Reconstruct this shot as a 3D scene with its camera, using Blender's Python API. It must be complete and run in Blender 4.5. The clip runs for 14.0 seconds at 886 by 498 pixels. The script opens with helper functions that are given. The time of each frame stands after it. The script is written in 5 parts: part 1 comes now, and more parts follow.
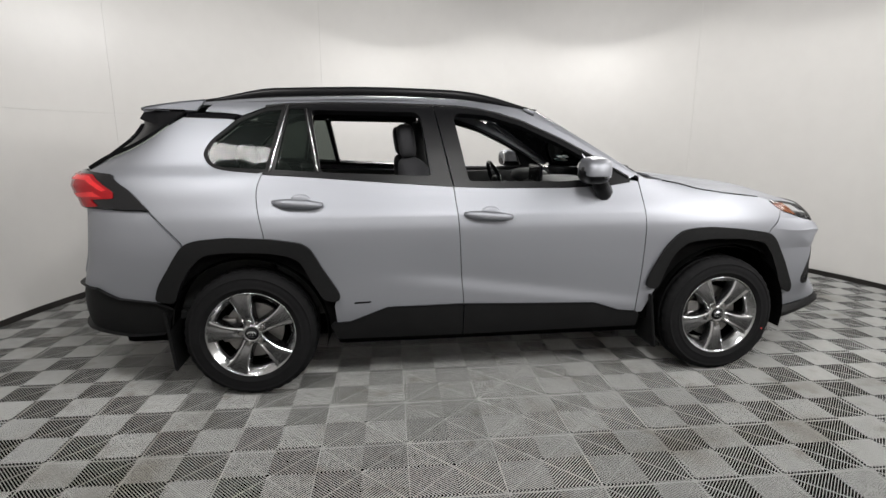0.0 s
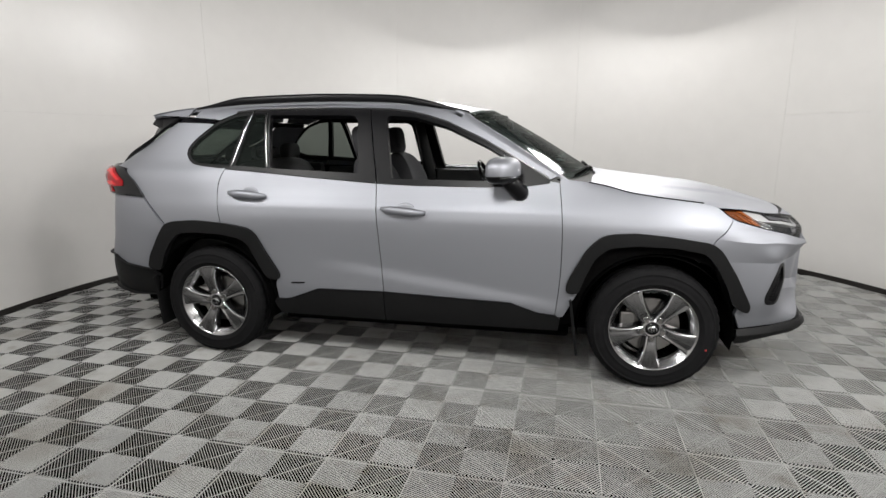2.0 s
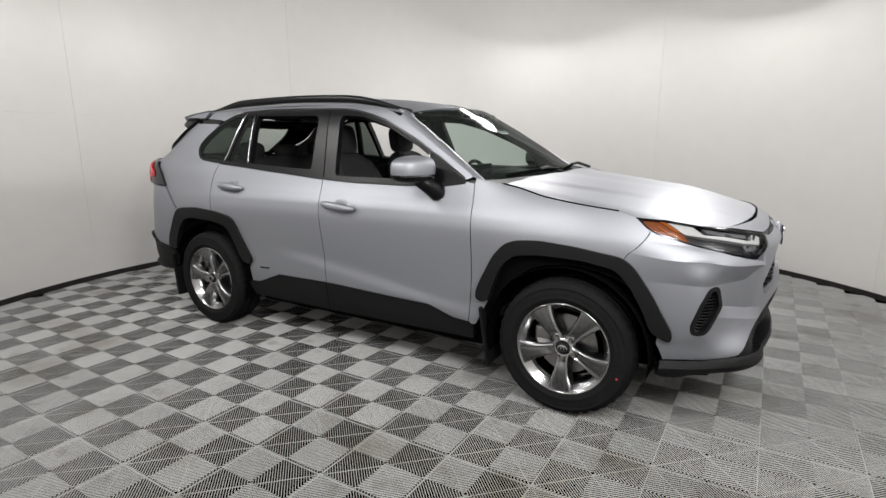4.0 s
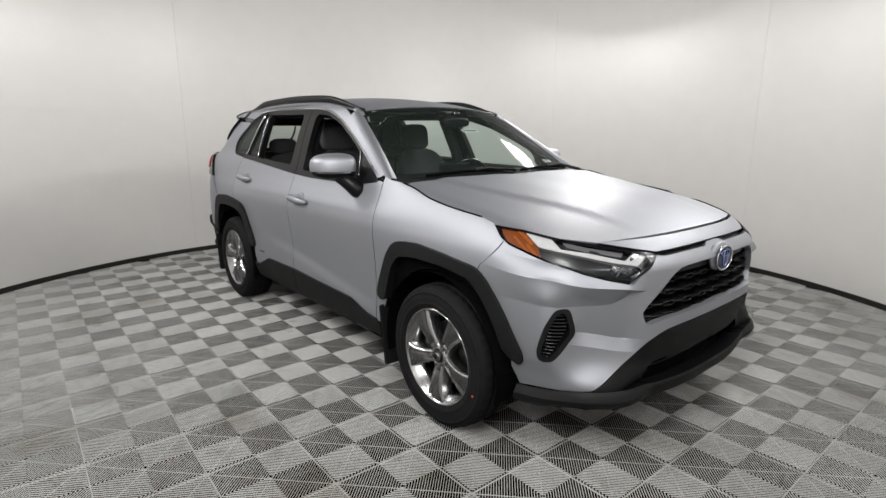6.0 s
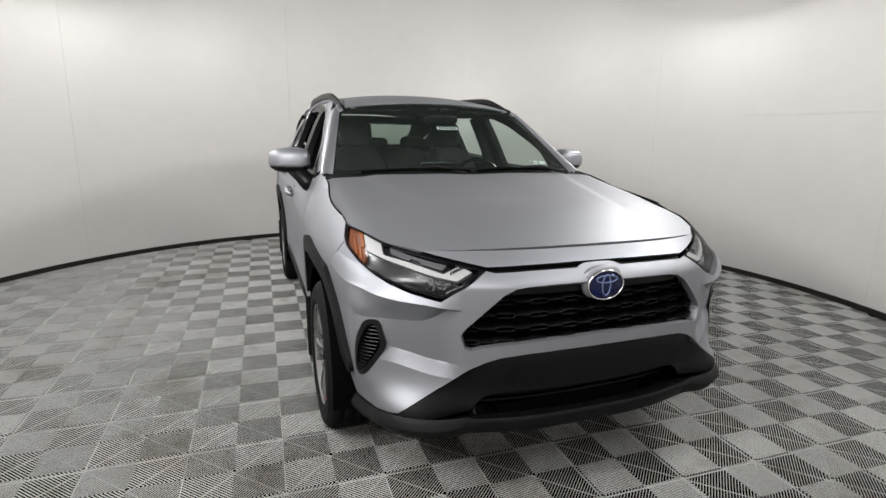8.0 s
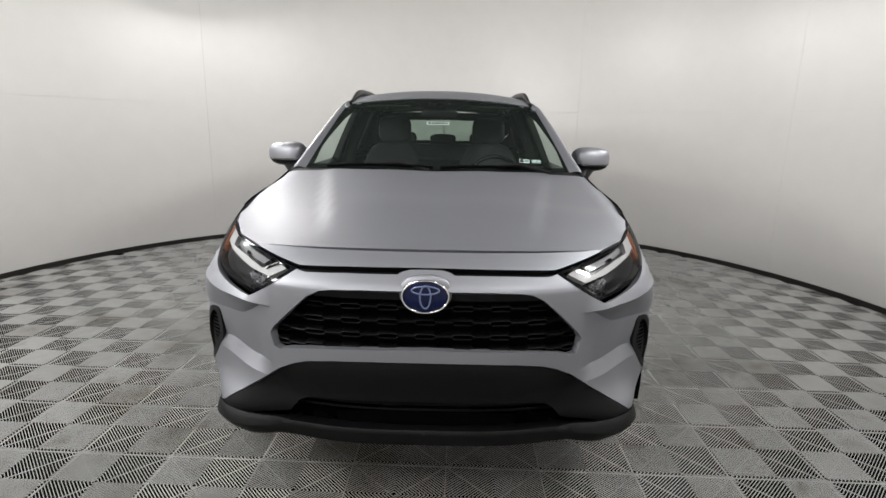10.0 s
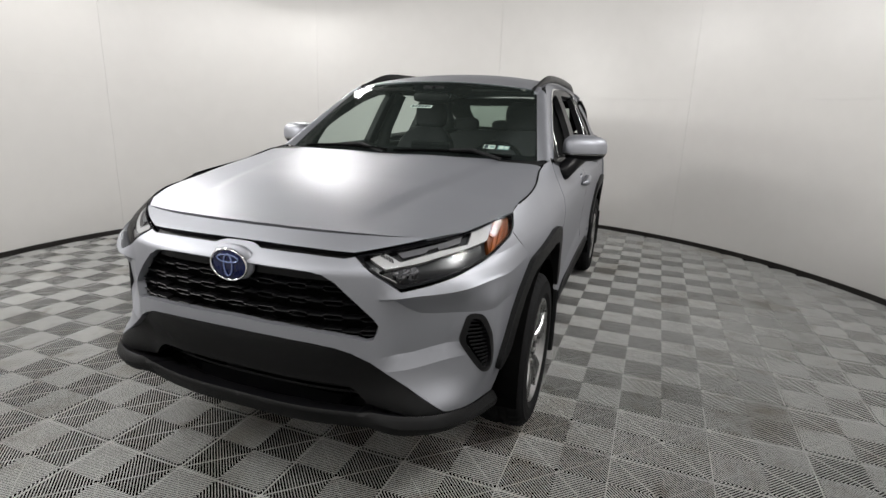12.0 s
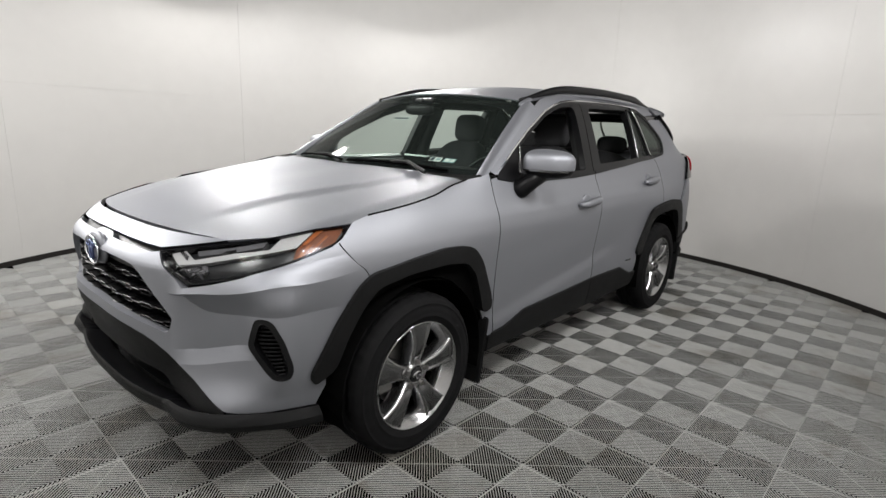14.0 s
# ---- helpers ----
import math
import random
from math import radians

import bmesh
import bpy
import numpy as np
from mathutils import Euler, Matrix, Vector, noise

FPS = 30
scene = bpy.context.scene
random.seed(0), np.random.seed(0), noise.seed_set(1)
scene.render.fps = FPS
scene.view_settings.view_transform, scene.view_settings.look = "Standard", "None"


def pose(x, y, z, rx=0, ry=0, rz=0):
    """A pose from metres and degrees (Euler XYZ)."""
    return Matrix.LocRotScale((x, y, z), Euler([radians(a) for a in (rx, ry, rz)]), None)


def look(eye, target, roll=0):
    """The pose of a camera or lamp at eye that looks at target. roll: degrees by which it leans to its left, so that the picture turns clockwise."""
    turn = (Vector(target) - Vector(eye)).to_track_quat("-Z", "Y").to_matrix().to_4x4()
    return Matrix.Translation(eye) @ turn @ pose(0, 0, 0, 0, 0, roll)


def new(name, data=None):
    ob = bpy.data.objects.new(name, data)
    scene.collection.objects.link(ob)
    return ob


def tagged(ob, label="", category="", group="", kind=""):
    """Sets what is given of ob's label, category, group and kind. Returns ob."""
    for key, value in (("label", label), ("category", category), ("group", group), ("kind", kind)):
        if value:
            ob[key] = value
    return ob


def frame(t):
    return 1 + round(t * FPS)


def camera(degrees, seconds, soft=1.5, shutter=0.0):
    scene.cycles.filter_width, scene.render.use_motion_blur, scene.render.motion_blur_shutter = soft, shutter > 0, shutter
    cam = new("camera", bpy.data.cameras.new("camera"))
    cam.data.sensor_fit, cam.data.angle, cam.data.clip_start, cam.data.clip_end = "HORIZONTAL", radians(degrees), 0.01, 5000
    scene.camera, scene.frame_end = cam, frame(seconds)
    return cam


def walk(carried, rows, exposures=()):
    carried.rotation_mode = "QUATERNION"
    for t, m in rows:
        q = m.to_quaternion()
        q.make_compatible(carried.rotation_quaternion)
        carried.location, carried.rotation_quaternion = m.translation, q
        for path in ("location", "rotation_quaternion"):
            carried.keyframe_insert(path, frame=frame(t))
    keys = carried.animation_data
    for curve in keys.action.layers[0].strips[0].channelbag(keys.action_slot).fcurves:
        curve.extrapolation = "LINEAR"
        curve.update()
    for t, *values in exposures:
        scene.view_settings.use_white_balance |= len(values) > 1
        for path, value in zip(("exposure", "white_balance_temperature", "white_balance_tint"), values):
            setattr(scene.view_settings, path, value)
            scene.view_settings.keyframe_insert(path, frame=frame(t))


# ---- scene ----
cam = camera(79.9, 14.0)
PATH = [
    (0.0, pose(-0.659, -3.674, 1.381, 78.15, -0.02, -7.10)),
    (0.5, pose(-0.307, -3.788, 1.392, 78.12, 0.10, -2.39)),
    (1.0, pose(0.051, -3.776, 1.376, 78.20, 0.12, 2.64)),
    (1.5, pose(0.408, -3.784, 1.378, 78.53, 0.10, 7.31)),
    (2.0, pose(0.778, -3.818, 1.395, 77.95, 0.18, 11.71)),
    (2.5, pose(1.107, -3.707, 1.381, 78.18, 0.28, 16.43)),
    (3.0, pose(1.431, -3.606, 1.380, 78.11, 0.19, 20.77)),
    (3.5, pose(1.765, -3.483, 1.381, 78.08, 0.18, 25.50)),
    (4.0, pose(2.081, -3.319, 1.383, 78.00, 0.18, 30.27)),
    (4.5, pose(2.379, -3.126, 1.384, 77.91, 0.16, 35.10)),
    (5.0, pose(2.655, -2.905, 1.385, 77.83, 0.15, 39.99)),
    (5.5, pose(2.888, -2.642, 1.386, 77.79, 0.15, 44.93)),
    (6.0, pose(3.166, -2.395, 1.394, 77.65, -0.14, 49.75)),
    (6.5, pose(3.341, -2.104, 1.379, 77.68, -0.31, 54.46)),
    (7.0, pose(3.467, -1.797, 1.372, 77.97, -0.83, 59.55)),
    (7.5, pose(3.662, -1.485, 1.385, 77.61, -0.92, 64.92)),
    (8.0, pose(3.741, -1.167, 1.385, 77.55, -0.94, 70.07)),
    (8.5, pose(3.812, -0.856, 1.386, 77.42, -0.98, 75.23)),
    (9.0, pose(3.855, -0.544, 1.386, 77.25, -1.02, 80.40)),
    (9.5, pose(3.871, -0.235, 1.386, 77.12, -1.06, 85.58)),
    (10.0, pose(3.828, 0.067, 1.386, 77.06, -1.08, 90.76)),
    (10.5, pose(3.866, 0.363, 1.396, 76.67, -1.66, 94.92)),
    (11.0, pose(3.767, 0.634, 1.379, 76.15, -1.71, 99.59)),
    (11.5, pose(3.665, 0.928, 1.382, 75.67, -1.89, 105.45)),
    (12.0, pose(3.582, 1.247, 1.380, 75.50, -1.87, 110.57)),
    (12.5, pose(3.408, 1.516, 1.375, 75.60, -1.97, 116.55)),
    (13.0, pose(3.246, 1.796, 1.381, 75.96, -1.99, 122.12)),
    (13.5, pose(3.089, 2.095, 1.391, 76.31, -2.24, 126.88)),
    (14.0, pose(2.827, 2.312, 1.382, 76.78, -2.19, 131.93)),
]
walk(cam, PATH)

# ---------------------------------------------------------------- light
AX, AY, RW = 0.28, -0.20, 3.80      # axis of the round booth and the wall's inner radius
WALL_H = 3.3

world = bpy.data.worlds.new("world")
scene.world = world
world.use_nodes = True
world.node_tree.nodes["Background"].inputs[0].default_value = (0.9, 0.93, 1.0, 1)
world.node_tree.nodes["Background"].inputs[1].default_value = 0.05


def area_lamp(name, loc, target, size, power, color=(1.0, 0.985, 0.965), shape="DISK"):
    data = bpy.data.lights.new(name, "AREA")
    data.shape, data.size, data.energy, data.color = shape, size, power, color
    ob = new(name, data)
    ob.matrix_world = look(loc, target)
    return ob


# unseen round fill lamps added under the ceiling, two lower; (azimuth, radius, height, watts)
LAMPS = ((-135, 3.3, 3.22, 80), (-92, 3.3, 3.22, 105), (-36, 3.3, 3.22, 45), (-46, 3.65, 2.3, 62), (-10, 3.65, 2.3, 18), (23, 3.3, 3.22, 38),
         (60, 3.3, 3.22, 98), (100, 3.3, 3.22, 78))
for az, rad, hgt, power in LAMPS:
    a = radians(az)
    area_lamp("ceiling_fill_lamp" if hgt > 3 else "low_fill_lamp", (AX + rad * math.cos(a), AY + rad * math.sin(a), hgt),
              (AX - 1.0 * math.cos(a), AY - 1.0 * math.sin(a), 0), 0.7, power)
scene.view_settings.exposure = 0.0
# ---------------------------------------------------------------- materials
def mat(name, color, rough=0.5, metal=0.0, coat=0.0, grain=0.0, grain_scale=40.0, bump=0.0, bump_scale=300.0, spec=0.5):
    """A surface with colour variation at two scales, roughness wear and fine relief."""
    m = bpy.data.materials.new(name)
    m.use_nodes = True
    nt = m.node_tree
    b = nt.nodes["Principled BSDF"]
    b.inputs["Base Color"].default_value = (*color, 1)
    b.inputs["Roughness"].default_value = rough
    b.inputs["Metallic"].default_value = metal
    b.inputs["Coat Weight"].default_value = coat
    b.inputs["Coat Roughness"].default_value = 0.04
    b.inputs["Specular IOR Level"].default_value = spec
    tc = nt.nodes.new("ShaderNodeTexCoord")
    if grain > 0:
        n1 = nt.nodes.new("ShaderNodeTexNoise")
        n1.inputs["Scale"].default_value, n1.inputs["Detail"].default_value = grain_scale, 5
        n2 = nt.nodes.new("ShaderNodeTexNoise")
        n2.inputs["Scale"].default_value, n2.inputs["Detail"].default_value = grain_scale / 12, 3
        add = nt.nodes.new("ShaderNodeMath")
        add.operation = "ADD"
        ramp = nt.nodes.new("ShaderNodeMapRange")
        ramp.inputs["From Min"].default_value, ramp.inputs["From Max"].default_value = 0.7, 1.3
        ramp.inputs["To Min"].default_value, ramp.inputs["To Max"].default_value = 1 - grain, 1 + grain
        mix = nt.nodes.new("ShaderNodeVectorMath")
        mix.operation = "SCALE"
        mix.inputs[0].default_value = color
        for n in (n1, n2):
            nt.links.new(tc.outputs["Object"], n.inputs["Vector"])
        nt.links.new(n1.outputs["Fac"], add.inputs[0])
        nt.links.new(n2.outputs["Fac"], add.inputs[1])
        nt.links.new(add.outputs[0], ramp.inputs["Value"])
        nt.links.new(ramp.outputs[0], mix.inputs["Scale"])
        nt.links.new(mix.outputs[0], b.inputs["Base Color"])
        r2 = nt.nodes.new("ShaderNodeMapRange")
        r2.inputs["To Min"].default_value, r2.inputs["To Max"].default_value = rough * 0.85, min(1, rough * 1.15)
        nt.links.new(n2.outputs["Fac"], r2.inputs["Value"])
        nt.links.new(r2.outputs[0], b.inputs["Roughness"])
    if bump > 0:
        n3 = nt.nodes.new("ShaderNodeTexNoise")
        n3.inputs["Scale"].default_value, n3.inputs["Detail"].default_value = bump_scale, 2
        bp = nt.nodes.new("ShaderNodeBump")
        bp.inputs["Strength"].default_value, bp.inputs["Distance"].default_value = bump, 0.002
        nt.links.new(tc.outputs["Object"], n3.inputs["Vector"])
        nt.links.new(n3.outputs["Fac"], bp.inputs["Height"])
        nt.links.new(bp.outputs[0], b.inputs["Normal"])
    return m


M_WALL = mat("wall_panel_white", (0.63, 0.618, 0.602), 0.30, grain=0.02, grain_scale=6, bump=0.05, bump_scale=60)
M_TRIM = mat("base_trim_black", (0.012, 0.010, 0.009), 0.45, grain=0.2)
M_CEIL = mat("ceiling_dark", (0.075, 0.075, 0.076), 0.9, grain=0.03, grain_scale=5)
M_TILE = mat("ribbed_plastic_grey", (0.43, 0.433, 0.422), 0.5, grain=0.10, grain_scale=14, spec=0.35)


def stained(m, stain, dust):
    """Tracked-in dirt on the floor: brown stains and pale dust, laid out in the room and not tile by tile."""
    nt = m.node_tree
    b = nt.nodes["Principled BSDF"]
    old = b.inputs["Base Color"].links[0].from_socket
    geo = nt.nodes.new("ShaderNodeNewGeometry")
    info = nt.nodes.new("ShaderNodeObjectInfo")

    def field(scale, lo, hi, detail):
        n = nt.nodes.new("ShaderNodeTexNoise")
        n.inputs["Scale"].default_value, n.inputs["Detail"].default_value = scale, detail
        r = nt.nodes.new("ShaderNodeMapRange")
        r.inputs["From Min"].default_value, r.inputs["From Max"].default_value = lo, hi
        nt.links.new(geo.outputs["Position"], n.inputs["Vector"])
        nt.links.new(n.outputs["Fac"], r.inputs["Value"])
        return r.outputs[0]

    def blend(fac, a, col, amount):
        k = nt.nodes.new("ShaderNodeMath")
        k.operation = "MULTIPLY"
        k.inputs[1].default_value = amount
        nt.links.new(fac, k.inputs[0])
        x = nt.nodes.new("ShaderNodeMixRGB")
        x.inputs[2].default_value = (*col, 1)
        nt.links.new(k.outputs[0], x.inputs[0])
        nt.links.new(a, x.inputs[1])
        return x.outputs[0]

    c = blend(field(1.6, 0.56, 0.72, 6), old, stain, 0.55)
    c = blend(field(7.0, 0.58, 0.75, 8), c, stain, 0.5)
    c = blend(field(3.1, 0.55, 0.8, 5), c, dust, 0.35)
    v = nt.nodes.new("ShaderNodeMapRange")
    v.inputs["To Min"].default_value, v.inputs["To Max"].default_value = 0.90, 1.08
    nt.links.new(info.outputs["Random"], v.inputs["Value"])
    s = nt.nodes.new("ShaderNodeVectorMath")
    s.operation = "SCALE"
    nt.links.new(c, s.inputs[0])
    nt.links.new(v.outputs[0], s.inputs["Scale"])
    nt.links.new(s.outputs[0], b.inputs["Base Color"])


stained(M_TILE, (0.16, 0.13, 0.088), (0.38, 0.37, 0.34))
# near-black, with the shade down between the ribs put into its colour
M_UNDER = mat("shaded_slab_under_tiles", (0.003, 0.003, 0.003), 0.9, grain=0.3, spec=0.05)


def paint(name, color, metal, rough, flake=0.06):
    """Metallic car paint: fine flakes under a clear coat."""
    m = mat(name, color, rough, metal, coat=0.07, spec=0.5)
    nt = m.node_tree
    b = nt.nodes["Principled BSDF"]
    b.inputs["Coat Roughness"].default_value = 0.32
    tc = nt.nodes.new("ShaderNodeTexCoord")
    vo = nt.nodes.new("ShaderNodeTexNoise")
    vo.inputs["Scale"].default_value, vo.inputs["Detail"].default_value = 900, 1
    bp = nt.nodes.new("ShaderNodeBump")
    bp.inputs["Strength"].default_value, bp.inputs["Distance"].default_value = flake, 0.001
    nt.links.new(tc.outputs["Object"], vo.inputs["Vector"])
    nt.links.new(vo.outputs["Fac"], bp.inputs["Height"])
    nt.links.new(bp.outputs[0], b.inputs["Normal"])
    return m


def glass(name, tint, gloss=1.0, veil=0.0):
    """Thin window glass: tinted see-through with mirror gloss by Fresnel."""
    m = bpy.data.materials.new(name)
    m.use_nodes = True
    nt = m.node_tree
    nt.nodes.clear()
    out = nt.nodes.new("ShaderNodeOutputMaterial")
    mix = nt.nodes.new("ShaderNodeMixShader")
    tr = nt.nodes.new("ShaderNodeBsdfTransparent")
    gl = nt.nodes.new("ShaderNodeBsdfGlossy")
    fr = nt.nodes.new("ShaderNodeFresnel")
    tr.inputs["Color"].default_value = (*tint, 1)
    gl.inputs["Roughness"].default_value = 0.05
    gl.inputs["Color"].default_value = (gloss, gloss, gloss, 1)
    fr.inputs["IOR"].default_value = 1.33
    nt.links.new(fr.outputs[0], mix.inputs[0])
    nt.links.new(tr.outputs[0], mix.inputs[1])
    nt.links.new(gl.outputs[0], mix.inputs[2])
    if veil:
        # a thin greenish veil: reflected light painted into the glass
        df = nt.nodes.new("ShaderNodeBsdfDiffuse")
        df.inputs["Color"].default_value = (0.40, 0.50, 0.45, 1)
        tc = nt.nodes.new("ShaderNodeTexCoord")
        no = nt.nodes.new("ShaderNodeTexNoise")
        no.inputs["Scale"].default_value, no.inputs["Detail"].default_value = 7, 5
        mr = nt.nodes.new("ShaderNodeMapRange")
        mr.inputs["To Min"].default_value, mr.inputs["To Max"].default_value = veil * 0.7, veil * 1.3
        nt.links.new(tc.outputs["Object"], no.inputs["Vector"])
        nt.links.new(no.outputs["Fac"], mr.inputs["Value"])
        mix2 = nt.nodes.new("ShaderNodeMixShader")
        nt.links.new(mr.outputs[0], mix2.inputs[0])
        nt.links.new(mix.outputs[0], mix2.inputs[1])
        nt.links.new(df.outputs[0], mix2.inputs[2])
        mix = mix2
    nt.links.new(mix.outputs[0], out.inputs["Surface"])
    return m


M_PAINT = paint("silver_metallic_paint", (0.262, 0.269, 0.294), 0.72, 0.51)
M_PLASTIC = mat("black_grained_plastic", (0.0062, 0.0063, 0.0066), 0.55, grain=0.15, grain_scale=60, bump=0.25, bump_scale=700, spec=0.17)
M_FRAME = mat("satin_black_frame", (0.005, 0.005, 0.0057), 0.34, grain=0.08, spec=0.16)
M_GLOSSBLACK = mat("gloss_black", (0.004, 0.004, 0.005), 0.12, coat=0.15, spec=0.3, grain=0.1)
# near-black: shade in gaps, wells and voids put into colour; also wiper rubber
M_DARK = mat("void_shade_black", (0.003, 0.003, 0.003), 0.95, grain=0.2, spec=0.0)
M_MESHBLACK = mat("grille_black", (0.0035, 0.0035, 0.004), 0.40, grain=0.1, spec=0.28)
M_RUBBER = mat("tyre_rubber", (0.007, 0.007, 0.0075), 0.75, grain=0.2, grain_scale=30, bump=0.2, bump_scale=250, spec=0.10)
M_ALLOY = mat("polished_dark_alloy", (0.21, 0.21, 0.215), 0.24, metal=1.0, grain=0.06, grain_scale=20)
M_ALLOYLIP = mat("bright_machined_alloy", (0.42, 0.42, 0.425), 0.20, metal=1.0, grain=0.05)
M_STEEL = mat("brake_steel", (0.35, 0.34, 0.33), 0.35, metal=1.0, grain=0.15, grain_scale=30)
M_CHROME = mat("chrome", (0.78, 0.78, 0.79), 0.08, metal=1.0, grain=0.03)
M_BLUE = mat("emblem_blue", (0.002, 0.005, 0.036), 0.15, coat=0.2, spec=0.3, grain=0.15, grain_scale=80)
M_INLAY = mat("emblem_inlay", (0.16, 0.20, 0.36), 0.25, metal=0.6, grain=0.08)
M_MARK = mat("red_paint_mark", (0.45, 0.03, 0.03), 0.6, grain=0.1)
M_RED = mat("tail_lamp_red", (0.26, 0.002, 0.005), 0.18, coat=0.2, spec=0.2, grain=0.1, grain_scale=80)
M_REDBAR = mat("tail_lamp_light_bar", (0.62, 0.012, 0.016), 0.25, coat=0.2, grain=0.15, grain_scale=90)
M_AMBER = mat("amber_lens", (0.25, 0.062, 0.005), 0.4, spec=0.2, grain=0.12, grain_scale=90)
M_LAMPGREY = mat("lamp_inner_bar", (0.10, 0.098, 0.105), 0.4, coat=0.1, grain=0.05)
M_LAMPWHITE = mat("lamp_light_guide", (0.42, 0.417, 0.415), 0.45, coat=0.1, grain=0.05)
M_AMBERDULL = mat("amber_dull_lens", (0.14, 0.034, 0.004), 0.4, spec=0.2, grain=0.12, grain_scale=90)
M_LAMPDARK = mat("lamp_housing_dark", (0.008, 0.0085, 0.010), 0.3, coat=0.2, grain=0.2, grain_scale=60)
M_GLASS = glass("windshield_glass", (0.60, 0.70, 0.645), gloss=0.25, veil=0.02)
M_CLEAR = glass("lamp_cover_glass", (0.84, 0.85, 0.86), gloss=0.35)
M_PRIVACY = glass("privacy_glass", (0.15, 0.17, 0.155), gloss=0.35, veil=0.015)
M_REARGLASS = glass("rear_window_glass", (0.50, 0.56, 0.52))
M_FABRIC = mat("dark_seat_fabric", (0.022, 0.022, 0.024), 0.85, grain=0.25, grain_scale=60, bump=0.4, bump_scale=500)
M_FABRIC2 = mat("grey_seat_fabric", (0.022, 0.022, 0.025), 0.85, grain=0.2, grain_scale=60, bump=0.4, bump_scale=500)
M_DASH = mat("dash_soft_plastic", (0.018, 0.019, 0.019), 0.65, grain=0.15, spec=0.25, bump=0.2, bump_scale=500)
M_LINER = mat("roof_liner_grey", (0.14, 0.14, 0.135), 0.9, grain=0.08, bump=0.2)
M_MIRROR = mat("mirror_face", (0.85, 0.85, 0.86), 0.02, metal=1.0)
M_STICKER = mat("sticker_white", (0.75, 0.77, 0.74), 0.5, grain=0.05)
M_STICKERTEXT = mat("sticker_print", (0.03, 0.04, 0.06), 0.6)
M_STICKERTEAL = mat("sticker_teal", (0.22, 0.34, 0.35), 0.5)
# ---------------------------------------------------------------- building helpers
def mesh_of(name, bm, material, smooth=False):
    me = bpy.data.meshes.new(name)
    bm.to_mesh(me)
    bm.free()
    me.materials.append(material)
    if smooth:
        for p in me.polygons:
            p.use_smooth = True
    return me


def part(name, bm, material, parent=None, label="", smooth=False):
    ob = new(name, mesh_of(name, bm, material, smooth))
    if parent is not None:
        ob.parent = parent
    if label:
        tagged(ob, label=label)
    return ob


def box(bm, x0, x1, y0, y1, z0, z1, bevel=0.0):
    m = Matrix.Translation(((x0 + x1) / 2, (y0 + y1) / 2, (z0 + z1) / 2)) @ Matrix.Diagonal((x1 - x0, y1 - y0, z1 - z0, 1))
    vs = bmesh.ops.create_cube(bm, size=1, matrix=m)["verts"]
    if bevel:
        es = list({e for v in vs for e in v.link_edges})
        bmesh.ops.bevel(bm, geom=es, offset=bevel, segments=2, profile=0.6, affect="EDGES")


def ring_wall(bm, r0, r1, a0, a1, z0, z1, step=2.0):
    """A curved slab between two radii and two angles (degrees) round the booth's axis."""
    n = max(2, round((a1 - a0) / step) + 1)
    rows = []
    for i in range(n):
        a = radians(a0 + (a1 - a0) * i / (n - 1))
        c, s = math.cos(a), math.sin(a)
        rows.append([bm.verts.new((AX + r * c, AY + r * s, z)) for r, z in ((r0, z0), (r0, z1), (r1, z1), (r1, z0))])
    for p, q in zip(rows, rows[1:]):
        for k in range(4):
            bm.faces.new((p[k], q[k], q[(k + 1) % 4], p[(k + 1) % 4]))
    bm.faces.new(rows[0])
    bm.faces.new(rows[-1][::-1])


# ---------------------------------------------------------------- the round booth
bm = bmesh.new()
ring_wall(bm, RW + 0.012, RW + 0.12, 0, 180, 0, WALL_H + 0.1)
ring_wall(bm, RW + 0.012, RW + 0.12, 180, 360, 0, WALL_H + 0.1)
wall = part("wall_round", bm, M_WALL)
tagged(wall, "curved white booth wall of smooth glossy panels with faint seams", "wall", kind="structure")
SEAM0, SEAM_STEP, Z_SEAM = 6.6, 36.0, 1.60
for k in range(10):
    for z0, z1 in ((0.0, Z_SEAM - 0.0007), (Z_SEAM + 0.0007, WALL_H)):
        bm = bmesh.new()
        a = SEAM0 + k * SEAM_STEP
        ring_wall(bm, RW, RW + 0.010, a + 0.011, a + SEAM_STEP - 0.011, z0, z1, 0.3)
        part("wall_panel", bm, M_WALL, wall, smooth=False)
bm = bmesh.new()
ring_wall(bm, RW - 0.012, RW - 0.001, 0, 180, 0, 0.048)
ring_wall(bm, RW - 0.012, RW - 0.001, 180, 360, 0, 0.048)
tagged(part("baseboard", bm, M_TRIM), "low black rubber base trim along the curved wall", "baseboard", kind="structure")
# unseen ceiling, added dark to keep hood and glass reflections low
bm = bmesh.new()
bmesh.ops.create_circle(bm, cap_ends=True, radius=RW + 0.12, segments=96, matrix=Matrix.Translation((AX, AY, WALL_H + 0.1)))
bmesh.ops.solidify(bm, geom=bm.faces[:], thickness=0.1)
tagged(part("ceiling", bm, M_CEIL), "unseen plain ceiling, added dark over the round booth", "ceiling", kind="structure")
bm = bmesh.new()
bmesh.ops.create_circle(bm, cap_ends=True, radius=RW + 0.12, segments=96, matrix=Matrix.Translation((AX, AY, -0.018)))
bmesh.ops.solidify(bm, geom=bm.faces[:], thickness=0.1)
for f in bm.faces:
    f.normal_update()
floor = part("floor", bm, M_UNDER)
tagged(floor, "round floor of interlocking ribbed grey plastic tiles", "floor", kind="structure")
